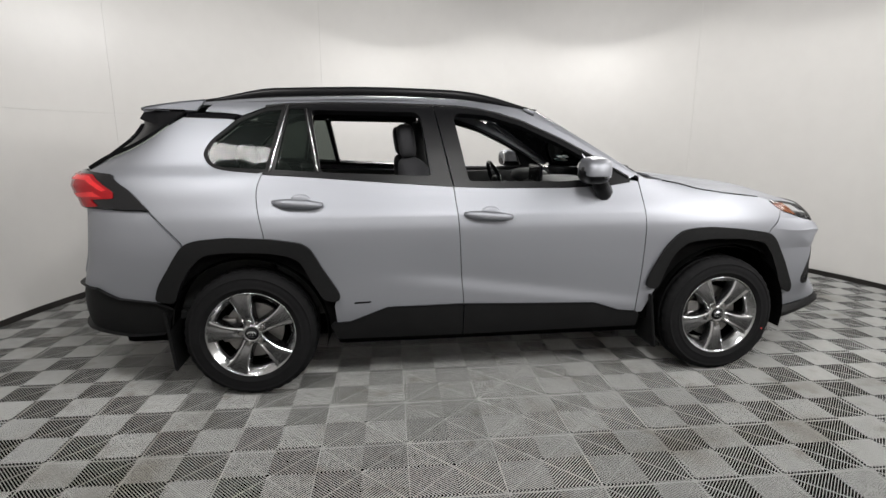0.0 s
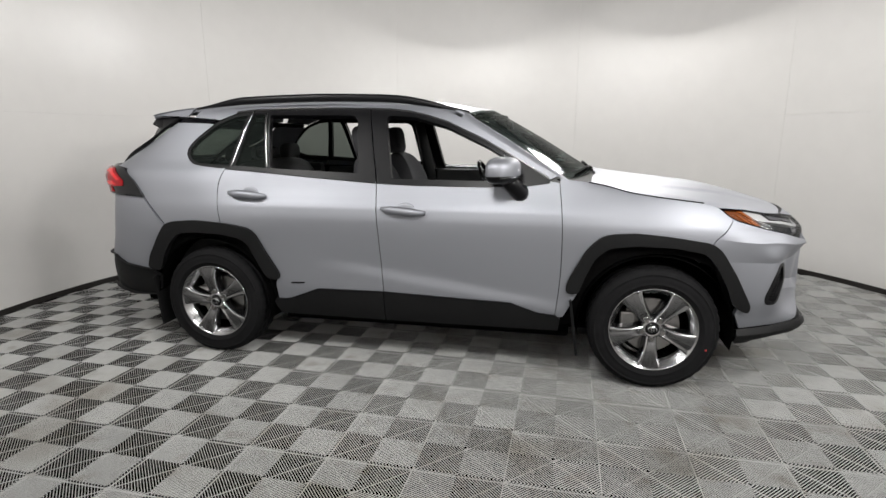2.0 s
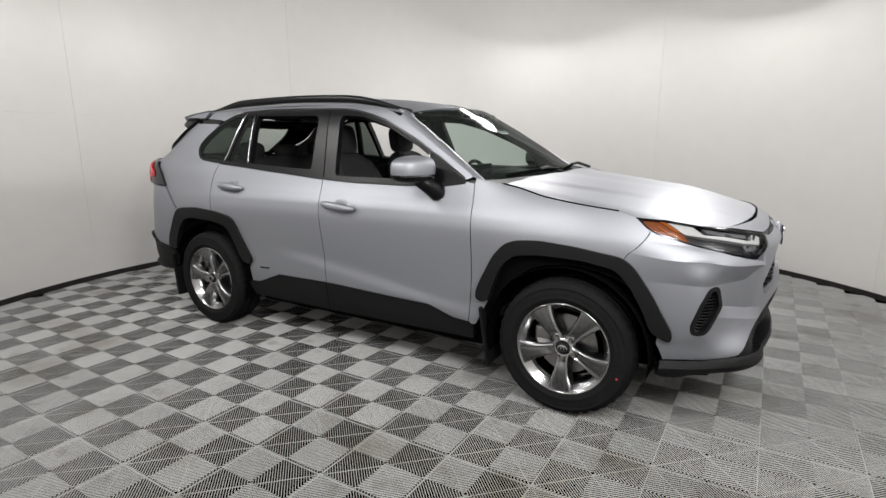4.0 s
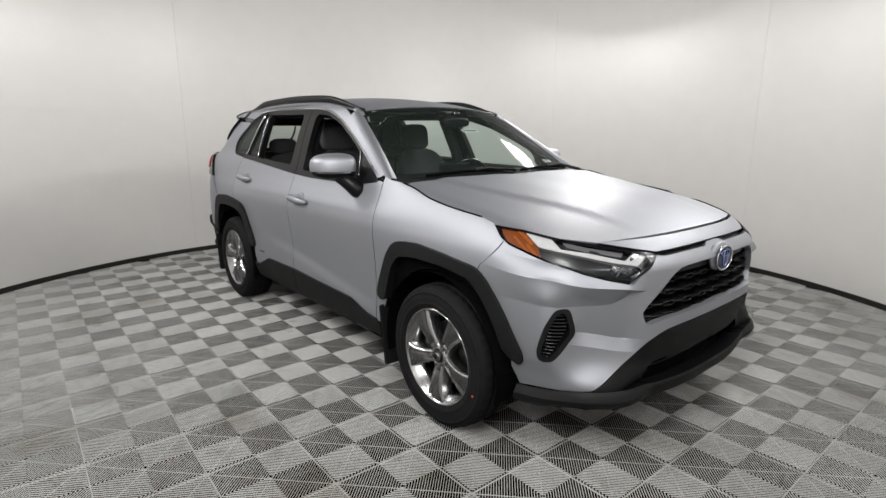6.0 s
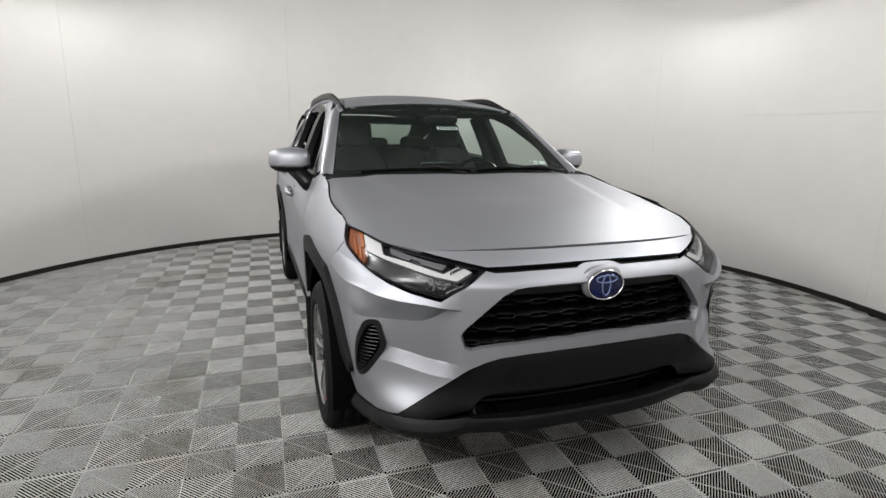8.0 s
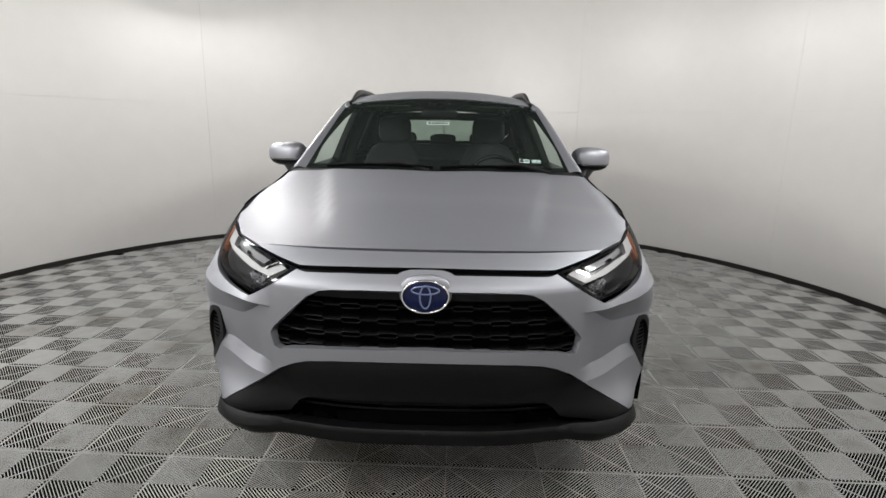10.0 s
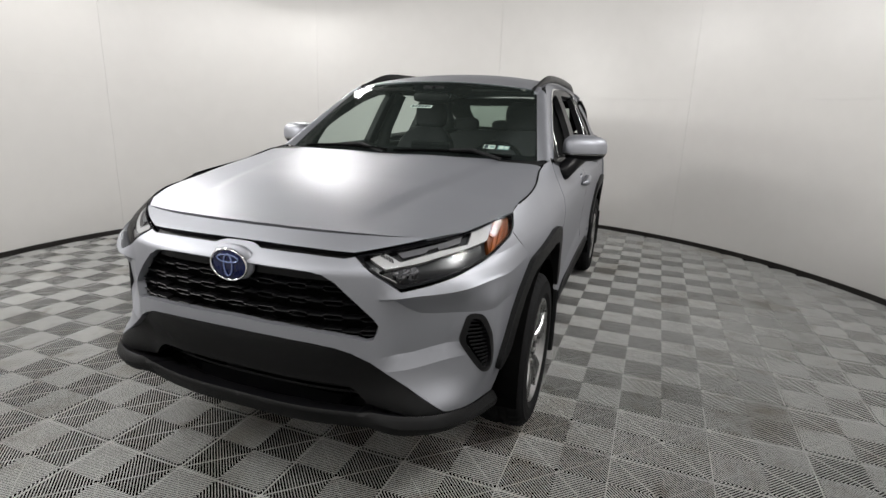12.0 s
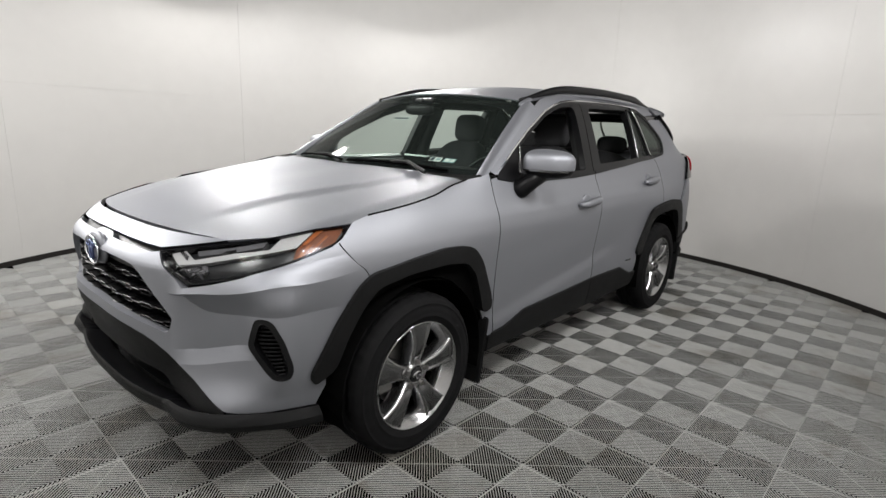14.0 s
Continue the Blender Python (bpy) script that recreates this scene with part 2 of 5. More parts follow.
# ---------------------------------------------------------------- the car's outer skin as smooth functions (left half; y is mirrored)
def curve(pairs):
    """A smooth function through a few (argument, value) pairs."""
    xs, ys = [p[0] for p in pairs], [p[1] for p in pairs]
    n = len(xs)
    sl = [(ys[i + 1] - ys[i]) / (xs[i + 1] - xs[i]) for i in range(n - 1)]
    tg = [sl[0]] + [0.0 if sl[i - 1] * sl[i] <= 0 else 2 * sl[i - 1] * sl[i] / (sl[i - 1] + sl[i]) for i in range(1, n - 1)] + [sl[-1]]

    def f(v):
        if v <= xs[0]:
            return ys[0] + tg[0] * (v - xs[0])
        if v >= xs[-1]:
            return ys[-1] + tg[-1] * (v - xs[-1])
        i = max(k for k in range(n - 1) if xs[k] <= v)
        h = xs[i + 1] - xs[i]
        t = (v - xs[i]) / h
        return ((1 + 2 * t) * (1 - t) ** 2 * ys[i] + t * (1 - t) ** 2 * h * tg[i]
                + t * t * (3 - 2 * t) * ys[i + 1] + t * t * (t - 1) * h * tg[i + 1])
    return f


def ease(a, b, v):
    t = min(1.0, max(0.0, (v - a) / (b - a)))
    return t * t * (3 - 2 * t)


X1, X2, UF, UR = 1.15, -1.40, 1.60, 1.35
half_door = curve([(0.18, .80), (0.30, .862), (0.40, .884), (0.49, .893), (0.60, .894), (0.75, .899), (0.90, .906), (0.97, .895),
                   (1.03, .868), (1.08, .843), (1.13, .822), (1.20, .793), (1.35, .731), (1.48, .670), (1.55, .626), (1.60, .573)])
half_front = curve([(0.18, .80), (0.30, .85), (0.45, .875), (0.60, .89), (0.80, .898), (0.90, .894), (0.97, .878), (1.03, .853),
                    (1.08, .822), (1.12, .788), (1.15, .745), (1.19, .66)])
half_rear = curve([(0.18, .80), (0.30, .85), (0.45, .88), (0.60, .892), (0.80, .90), (0.95, .892), (1.05, .868), (1.12, .845),
                   (1.18, .815), (1.25, .765), (1.35, .722), (1.48, .654), (1.55, .611), (1.60, .558)])
nose = curve([(0.18, 2.10), (0.28, 2.20), (0.36, 2.245), (0.45, 2.26), (0.60, 2.25), (0.75, 2.245), (0.87, 2.24), (0.93, 2.19), (0.98, 2.12),
              (1.03, 2.04), (1.10, 1.90), (1.20, 1.6)])
tail = curve([(0.18, -2.15), (0.32, -2.21), (0.48, -2.25), (0.70, -2.26), (1.00, -2.27), (1.17, -2.26), (1.25, -2.20), (1.40, -2.06), (1.55, -1.93), (1.6, -1.89)])
tail_add = curve([(0.18, -.02), (0.32, -.05), (0.40, -.058), (0.52, -.054), (0.58, -.046), (0.64, -.028), (0.70, -.010), (0.75, .006), (0.84, .022), (1.0, .038), (1.08, .011), (1.15, -.030),
                  (1.19, -.005), (1.25, .034), (1.31, .066), (1.38, .086), (1.45, .070), (1.51, .0), (1.6, .0)])
belt_dent = curve([(-0.9, .70), (-0.3, .653), (-0.19, .637), (0.07, .600), (0.37, .558), (0.62, .521), (0.85, .49)])


def skin(u, z):
    """The body's outer surface. u runs along the side (u = x between the wheels), round the corners and on to the middle of nose and tail."""
    k = ease(0.80, 1.25, u)
    r = ease(-1.0, -1.5, u)
    ys = half_door(z) * (1 - k) * (1 - r) + half_front(z) * k + half_rear(z) * r
    if u > X1:
        a = (u - X1) / UF * math.pi / 2
        c, s = math.cos(a), math.sin(a)
        g = (abs(c) ** 3 + abs(s) ** 3) ** (-1 / 3)
        x, y = X1 + (nose(z) - X1) * g * s, ys * g * c
    elif u < X2:
        a = (X2 - u) / UR * math.pi / 2
        c, s = math.cos(a), math.sin(a)
        g = (abs(c) ** 5 + abs(s) ** 5) ** (-1 / 5)
        x, y = X2 + (tail(z) - X2) * g * s, ys * g * c
    else:
        x, y = u, ys
    if u < -1.75:
        x += tail_add(z) * ease(-1.75, -2.1, u)
    # hollow along the doors, falling towards the front, and swellings over the wheels
    if -1.0 < u < 1.1:
        d = z - belt_dent(u)
        w = ease(-0.75, -0.25, u) * (1 - ease(0.75, 1.0, u))
        y -= 0.010 * w * (ease(-0.085, -0.004, d) if d < 0 else math.exp(-(d / 0.13) ** 1.4))
    for cx in (1.345, -1.345):
        d2 = ((u - cx) / 0.42) ** 2 + ((z - 0.86) / 0.13) ** 2
        if d2 < 6 and z < 1.2:
            y += 0.014 * math.exp(-d2)
    d2 = ((u - 1.86) / 0.16) ** 2 + ((z - 0.60) / 0.30) ** 2      # fuller bumper corners
    if d2 < 6:
        x, y = x + 0.022 * math.exp(-d2), y + 0.034 * math.exp(-d2)
    if 1.6 < u < 2.2 and .4 < z < .86:                            # the vent's face looks further forward
        d = (0.021 * math.exp(-((u - 1.83) / 0.06) ** 2) - 0.010 * math.exp(-((u - 1.96) / 0.07) ** 2)) * ease(.42, .52, z) * (1 - ease(.76, .85, z))
        x, y = x + 0.5 * d, y + 0.85 * d
    d2 = ((u - 2.03) / 0.17) ** 2 + ((z - 0.40) / 0.085) ** 2     # square lower corners
    if d2 < 6:
        x, y = x + 0.040 * math.exp(-d2), y + 0.052 * math.exp(-d2)
    return Vector((x, y, z))
# ---------------------------------------------------------------- panel maker
from mathutils.geometry import delaunay_2d_cdt


def rnd(pts, n=2):
    """An open line with its corners rounded; the ends stay."""
    for _ in range(n):
        out = [pts[0]]
        for a, b in zip(pts, pts[1:]):
            out.append((a[0] * .75 + b[0] * .25, a[1] * .75 + b[1] * .25))
            out.append((a[0] * .25 + b[0] * .75, a[1] * .25 + b[1] * .75))
        out.append(pts[-1])
        pts = out
    return pts


def ring_rnd(pts, n=1, r=0.022):
    """A closed outline with corners rounded to about the radius r."""
    if n == 0:
        return list(pts)
    out = []
    m = len(pts)
    for i in range(m):
        p, c, q = pts[i - 1], pts[i], pts[(i + 1) % m]
        d1, d2 = math.dist(p, c), math.dist(c, q)
        k1, k2 = min(r / d1, .45), min(r / d2, .45)
        a = (c[0] + (p[0] - c[0]) * k1, c[1] + (p[1] - c[1]) * k1)
        b = (c[0] + (q[0] - c[0]) * k2, c[1] + (q[1] - c[1]) * k2)
        for t in (0, .33, .67, 1):
            out.append(((1 - t) ** 2 * a[0] + 2 * t * (1 - t) * c[0] + t * t * b[0], (1 - t) ** 2 * a[1] + 2 * t * (1 - t) * c[1] + t * t * b[1]))
    return out


def inside(p, poly):
    c = False
    x, y = p
    for (ax, ay), (bx, by) in zip(poly, poly[1:] + poly[:1]):
        if (ay > y) != (by > y) and x < (bx - ax) * (y - ay) / (by - ay) + ax:
            c = not c
    return c


def near_line(p, poly, d):
    x, y = p
    for (ax, ay), (bx, by) in zip(poly, poly[1:] + poly[:1]):
        ux, uy = bx - ax, by - ay
        q = ux * ux + uy * uy
        t = 0 if q == 0 else max(0, min(1, ((x - ax) * ux + (y - ay) * uy) / q))
        if (ax + t * ux - x) ** 2 + (ay + t * uy - y) ** 2 < d * d:
            return True
    return False


def dense(poly, step):
    out = []
    for a, b in zip(poly, poly[1:] + poly[:1]):
        n = max(1, math.ceil(math.dist(a, b) / step - 1e-6))
        out += [(a[0] + (b[0] - a[0]) * k / n, a[1] + (b[1] - a[1]) * k / n) for k in range(n)]
    return out


def surface_normal(f, u, v, e=0.002):
    return (f(u + e, v) - f(u - e, v)).cross(f(u, v + e) - f(u, v - e))


def panel(name, poly, material, parent, surf=skin, off=0.0, thick=0.014, step=0.03, holes=(), relief=None, sides=(1,), seam=None, label="", flip=False, edge=None, lines=()):
    """A sheet part cut by an outline from a smooth surface, with a turned-in rim; sides 1, -1 or both in one mesh."""
    loops = [dense(list(poly), step)] + [dense(list(h), step) for h in holes]
    pts, edges = [], []
    for lp in loops:
        b = len(pts)
        pts += lp
        edges += [(b + i, b + (i + 1) % len(lp)) for i in range(len(lp))]
    creases = []
    for ln in lines:
        ln = [(a[0] + (b[0] - a[0]) * k / 2, a[1] + (b[1] - a[1]) * k / 2) for a, b in zip(ln, ln[1:]) for k in range(2)] + [ln[-1]]
        run = []
        for p in ln + [None]:
            ok = p is not None and inside(p, loops[0]) and not any(inside(p, h) for h in loops[1:]) and not any(near_line(p, l, step * 0.3) for l in loops)
            if ok:
                run.append(p)
            elif run:
                b = len(pts)
                pts += run
                edges += [(b + i, b + i + 1) for i in range(len(run) - 1)]
                creases.append(run + run[-2:0:-1])
                run = []
    xs, ys = [p[0] for p in loops[0]], [p[1] for p in loops[0]]
    i0, i1 = math.floor(min(xs) / step), math.ceil(max(xs) / step)
    j0, j1 = math.floor(min(ys) / step), math.ceil(max(ys) / step)
    for i in range(i0, i1 + 1):
        for j in range(j0, j1 + 1):
            p = (i * step, j * step)
            if inside(p, loops[0]) and not any(inside(p, h) for h in loops[1:]) and not any(near_line(p, l, step * 0.45) for l in loops + creases):
                pts.append(p)
    co, ed, fa = delaunay_2d_cdt([Vector(p) for p in pts], edges, [], 0, 1e-5)[:3]
    keep = []
    for f in fa:
        c = (sum(co[k].x for k in f) / len(f), sum(co[k].y for k in f) / len(f))
        if inside(c, loops[0]) and not any(inside(c, h) for h in loops[1:]):
            keep.append(f)

    def full(u, v):
        p = surf(u, v)
        d = off + (relief(u, v) if relief else 0.0)
        if d:
            n = surface_normal(surf, u, v).normalized() * SGN
            p = p + n * d
        return p

    ref = surface_normal(surf, *co[keep[0][0]])
    SGN = -1.0 if (ref.y < 0 and surf is skin) or (ref.z < 0 and surf is not skin) else 1.0
    if flip:
        SGN = -SGN
    cnt = {}
    for f in keep:
        for a, b in zip(f, f[1:] + f[:1]):
            k = (min(a, b), max(a, b))
            cnt[k] = cnt.get(k, 0) + 1
    pos = [full(c.x, c.y) for c in co]
    nor = [(surface_normal(full, c.x, c.y) * SGN).normalized() for c in co]
    verts, faces, normals, rim = [], [], [], []
    for s in sides:
        b = len(verts)
        m = Vector((1, s, 1))
        verts += [p * m for p in pos]
        normals += [n * m for n in nor]
        for f in keep:
            p0, p1, p2 = (pos[k] for k in f[:3])
            up = (p1 - p0).cross(p2 - p0).dot(nor[f[0]]) > 0
            if s < 0:
                up = not up
            faces.append(tuple(b + k for k in (f if up else f[::-1])))
        if thick:
            for f in keep:
                for p, q in zip(f, f[1:] + f[:1]):
                    if cnt[(min(p, q), max(p, q))] != 1:
                        continue
                    if seam is not None and abs(co[p][0] - seam) < 1e-3 and abs(co[q][0] - seam) < 1e-3:
                        continue
                    c3 = sum((pos[k] for k in f), Vector()) / len(f)
                    out = (pos[q] - pos[p]).cross(nor[p])
                    if out.dot((pos[p] + pos[q]) / 2 - c3) < 0:
                        out = -out
                    out = out.normalized() if out.length > 0 else nor[p]
                    k0 = len(verts)
                    quad = [pos[p], pos[q], pos[q] - nor[q] * thick, pos[p] - nor[p] * thick]
                    verts += [v * m for v in quad]
                    normals += [out * m] * 4
                    g = (quad[1] - quad[0]).cross(quad[2] - quad[0]).dot(out) > 0
                    if s < 0:
                        g = not g
                    rim.append(len(faces))
                    faces.append((k0, k0 + 1, k0 + 2, k0 + 3) if g else (k0 + 3, k0 + 2, k0 + 1, k0))
    nface, nvert = len(faces) // len(sides), len(verts) // len(sides)
    me = bpy.data.meshes.new(name)
    me.from_pydata([tuple(v) for v in verts], [], faces)
    for p in me.polygons:
        p.use_smooth = True
    if lines:
        loops_n = []
        for fi, p in enumerate(me.polygons):
            k = fi % nface
            if k < len(keep):
                f = keep[k]
                s = sides[fi // nface]
                c = Vector((sum(co[i].x for i in f) / len(f), sum(co[i].y for i in f) / len(f)))
                for vi in p.vertices:
                    q = co[vi - (fi // nface) * nvert].lerp(c, 0.35)
                    n = (surface_normal(full, q.x, q.y, 0.0008) * SGN).normalized()
                    loops_n.append((n.x, n.y * s, n.z))
            else:
                loops_n += [tuple(normals[vi]) for vi in p.vertices]
        me.normals_split_custom_set(loops_n)
    else:
        me.normals_split_custom_set_from_vertices([tuple(n) for n in normals])
    me.materials.append(material)
    # painted panels get black rims: the shade of their gaps, put into colour
    rim_material = edge or (M_FRAME if material is M_PAINT else material)
    if rim_material is not material:
        me.materials.append(rim_material)
        for i in rim:
            me.polygons[i].material_index = 1
    ob = new(name, me)
    ob.parent = parent
    if label:
        tagged(ob, label=label)
    return ob


def pair(name, poly, material, parent, label="", **kw):
    """The same sheet part on both sides, each an object of its own."""
    return [panel(name, poly, material, parent, sides=(s,), label=label, **kw) for s in (1, -1)]


def blob(bm, c, r, e=2.6, rot=None, nu=28, nv=18, shape=None):
    """A rounded box (superellipsoid); shape may bend each point."""
    def pw(v, k):
        return math.copysign(abs(v) ** (2 / k), v)
    rows = []
    for j in range(nv + 1):
        ph = -math.pi / 2 + math.pi * j / nv
        row = []
        for i in range(nu):
            th = 2 * math.pi * i / nu
            p = Vector((r[0] * pw(math.cos(ph), e) * pw(math.cos(th), e), r[1] * pw(math.cos(ph), e) * pw(math.sin(th), e), r[2] * pw(math.sin(ph), e)))
            if shape:
                p = shape(p)
            if rot:
                p = rot @ p
            row.append(bm.verts.new(p + Vector(c)))
        rows.append(row)
    for a, b in zip(rows, rows[1:]):
        for i in range(nu):
            bm.faces.new((a[i], a[(i + 1) % nu], b[(i + 1) % nu], b[i]))
    bmesh.ops.remove_doubles(bm, verts=bm.verts, dist=1e-5)


def tube(bm, pts, r, n=10, squash=1.0):
    """A round bar along a line of points."""
    rows = []
    for i, p in enumerate(pts):
        p = Vector(p)
        d = (Vector(pts[min(i + 1, len(pts) - 1)]) - Vector(pts[max(i - 1, 0)])).normalized()
        a = d.cross(Vector((0, 0, 1)))
        a = a.normalized() if a.length > 1e-4 else Vector((1, 0, 0))
        b = a.cross(d).normalized()
        rr = r[i] if isinstance(r, (list, tuple)) else r
        rows.append([bm.verts.new(p + a * rr * math.cos(2 * math.pi * k / n) + b * rr * squash * math.sin(2 * math.pi * k / n)) for k in range(n)])
    for a, b in zip(rows, rows[1:]):
        for k in range(n):
            bm.faces.new((a[k], a[(k + 1) % n], b[(k + 1) % n], b[k]))
    bm.faces.new(rows[0][::-1])
    bm.faces.new(rows[-1])


def lathe(bm, profile, n=64):
    """A ring turned round the y axis from (radius, y) points."""
    rows = [[bm.verts.new((r * math.cos(2 * math.pi * k / n), y, r * math.sin(2 * math.pi * k / n))) for k in range(n)] for r, y in profile]
    for a, b in zip(rows, rows[1:]):
        for k in range(n):
            bm.faces.new((a[k], a[(k + 1) % n], b[(k + 1) % n], b[k]))
    return rows


# ---------------------------------------------------------------- the car: skin parts
car = new("car")
tagged(car, "silver metallic compact SUV with black cladding, windows lowered", "car")

GAP = 0.0022
F_OUT = [(0.91, .495), (0.872, .535), (0.867, .575), (0.892, .641), (0.97, .789), (1.037, .86), (1.094, .879), (1.219, .888), (1.376, .874),
         (1.559, .843), (1.605, .801), (1.674, .672), (1.745, .50), (1.735, .455), (1.70, .435)]
F_IN = [(1.668, .50), (1.640, .60), (1.59, .712), (1.535, .788), (1.40, .817), (1.223, .821), (1.086, .803), (1.018, .743), (0.969, .632), (0.935, .53)]
R_OUT = [(-1.72, .505), (-1.785, .555), (-1.76, .644), (-1.676, .789), (-1.634, .850), (-1.575, .872), (-1.421, .884), (-1.209, .872), (-1.056, .848),
         (-1.010, .815), (-.953, .703), (-.866, .560), (-.875, .520), (-.91, .488)]
R_IN = [(-.952, .53), (-1.012, .635), (-1.065, .748), (-1.12, .782), (-1.235, .803), (-1.429, .809), (-1.54, .798), (-1.606, .739), (-1.664, .647), (-1.70, .54)]
GAP_F = rnd([(0.814, 1.14), (0.832, .999), (0.840, .817), (0.838, .622), (0.822, .444), (0.815, .385)], 2)
GAP_B = rnd([(-.247, 1.133), (-.222, .90), (-.209, .648), (-.196, .50), (-.194, .474)], 2)
GAP_R = rnd([(-1.250, 1.206), (-1.282, 1.124), (-1.276, 1.029), (-1.250, .918), (-1.235, .84)], 2)
SILL = [(-.905, .394), (-.821, .397), (-.728, .432), (-.619, .474), (-.194, .479), (.244, .464), (.562, .455), (.721, .402), (.822, .393)]


def shift(pts, dx):
    return [(x + dx, z) for x, z in pts]


def under(pts, dz=0.0, dx=0.0):
    return [(x + dx, z + dz) for x, z in pts]


FEND_ARCH = [(0.885, .44), (0.93, .53), (0.955, .62), (1.005, .75), (1.075, .815), (1.223, .835), (1.40, .832), (1.545, .803)]
fender = (shift(GAP_F, GAP) + [(0.86, .388)] + FEND_ARCH + [(1.578, .862), (1.692, .962), (1.672, 1.025), (1.62, 1.043), (1.40, 1.068), (1.218, 1.090),
          (1.16, 1.100), (1.10, 1.116), (1.05, 1.128), (0.95, 1.147), (0.87, 1.155), (0.818, 1.166)])
pair("front_fender", fender, M_PAINT, car)
FDOOR = (shift(GAP_B, GAP) + [(.244, .464), (.562, .455), (.721, .402), (.815 - GAP, .393)] + shift(GAP_F, -GAP)[::-1]
         + [(.76, 1.148), (.65, 1.132), (.4, 1.122), (0, 1.124), (-.244, 1.134)])
fdoors = pair("front_door", FDOOR, M_PAINT, car, step=0.022)
RDOOR = ([(-.194 - GAP, .479), (-.619, .474), (-.728, .432), (-.821, .397), (-.89, .394), (-.90, .49), (-.885, .545), (-.965, .695), (-1.03, .80), (-1.07, .825), (-1.235 + GAP, .84)]
         + shift(GAP_R, GAP)[::-1][1:] + [(-1.0, 1.189), (-.72, 1.167), (-.247 - GAP, 1.134)] + shift(GAP_B, -GAP)[1:-1])
rdoors = pair("rear_door", RDOOR, M_PAINT, car, step=0.022)
DLO_BACK = [(-1.274, 1.199), (-1.463, 1.216), (-1.525, 1.238), (-1.568, 1.283), (-1.573, 1.325), (-1.535, 1.385), (-1.40, 1.474)]
QUARTER = (shift(GAP_R, -GAP) + [(-1.421, .830), (-1.57, .822), (-1.62, .80)] + [(-1.642, .859), (-1.770, 1.019), (-1.933, 1.195), (-2.06, 1.205), (-2.20, 1.205), (-2.12, 1.268), (-2.012, 1.318), (-1.838, 1.444), (-1.769, 1.487), (-1.46, 1.480)]
           + rnd(DLO_BACK[::-1], 2) + [(-1.255, 1.205)])
pair("quarter_panel", QUARTER, M_PAINT, car)
roof_edge = curve([(-1.95, 1.515), (-1.6, 1.562), (-1.2, 1.592), (-.7, 1.603), (-.3, 1.594), (0.0, 1.568), (.27, 1.524)])
SIDE_TOP = [(x, roof_edge(x)) for x in (-1.60, -1.5, -1.2, -.9, -.6, -.3, -.1, .05)] + [(.15, 1.540), (.235, 1.502), (.38, 1.420), (.54, 1.328), (.694, 1.238), (.80, 1.175)]
SIDE_LOW = [(.763, 1.158), (.571, 1.270), (.381, 1.373), (.153, 1.475), (.03, 1.512), (-.083, 1.537), (-.20, 1.55), (-.336, 1.556), (-.62, 1.563), (-.92, 1.564), (-1.135, 1.556), (-1.244, 1.545), (-1.363, 1.500), (-1.40, 1.508), (-1.55, 1.516), (-1.635, 1.519)]
pair("side_roof_frame", SIDE_TOP + SIDE_LOW, M_PAINT, car, step=0.022)

# black window frames and glass
FF_OUT = [(-.332, 1.552), (-.20, 1.547), (-.083, 1.534), (.03, 1.509), (.153, 1.472), (.381, 1.370), (.571, 1.267), (.757, 1.156), (.65, 1.136), (.4, 1.126), (0, 1.128), (-.243, 1.138)]
FF_HOLE = ring_rnd([(-.226, 1.500), (-.205, 1.520), (-.048, 1.509), (.154, 1.450), (.398, 1.337), (.505, 1.276), (.565, 1.160), (.372, 1.146), (-.158, 1.152)], 1)
pair("front_door_window_frame", FF_OUT, M_FRAME, car, off=-0.004, thick=0.04, step=0.02, holes=[FF_HOLE], label="satin black door window frame")
RF_OUT = [(-.338, 1.553), (-.62, 1.560), (-.92, 1.561), (-1.135, 1.553), (-1.215, 1.210), (-1.0, 1.193), (-.72, 1.171), (-.252, 1.138)]
RF_HOLE = ring_rnd([(-1.005, 1.533), (-.438, 1.523), (-.408, 1.495), (-.366, 1.180), (-.953, 1.205)], 1)
RF_HOLE2 = [(-1.122, 1.537), (-1.043, 1.537), (-.982, 1.206), (-1.192, 1.220)]
pair("rear_door_window_frame", RF_OUT, M_FRAME, car, off=-0.004, thick=0.04, step=0.02, holes=[RF_HOLE, RF_HOLE2], label="satin black door window frame")
pair("rear_door_fixed_glass", RF_HOLE2, M_PRIVACY, car, off=-0.012, thick=0.004, step=0.06, label="dark tinted fixed door glass")
Q_OUT = [(-1.140, 1.552), (-1.244, 1.541), (-1.363, 1.496)] + rnd(DLO_BACK[::-1], 2)[1:] + [(-1.220, 1.207)]
Q_HOLE = [(-1.160, 1.533), (-1.244, 1.524), (-1.352, 1.482), (-1.40, 1.452), (-1.515, 1.375), (-1.552, 1.322), (-1.547, 1.287), (-1.510, 1.252), (-1.455, 1.233), (-1.238, 1.222)]
pair("quarter_window_frame", Q_OUT, M_PLASTIC, car, off=-0.004, thick=0.03, step=0.02, holes=[Q_HOLE], label="satin black quarter window frame")
pair("quarter_glass", Q_HOLE, M_PRIVACY, car, off=-0.008, thick=0.004, step=0.05, label="dark tinted quarter glass")
pair("roof_gap_strip", [(-1.40, 1.504), (-1.55, 1.513), (-1.80, 1.517), (-1.769, 1.490), (-1.46, 1.484), (-1.40, 1.490)], M_GLOSSBLACK, car, off=-0.006, thick=0.02, label="gloss black strip")
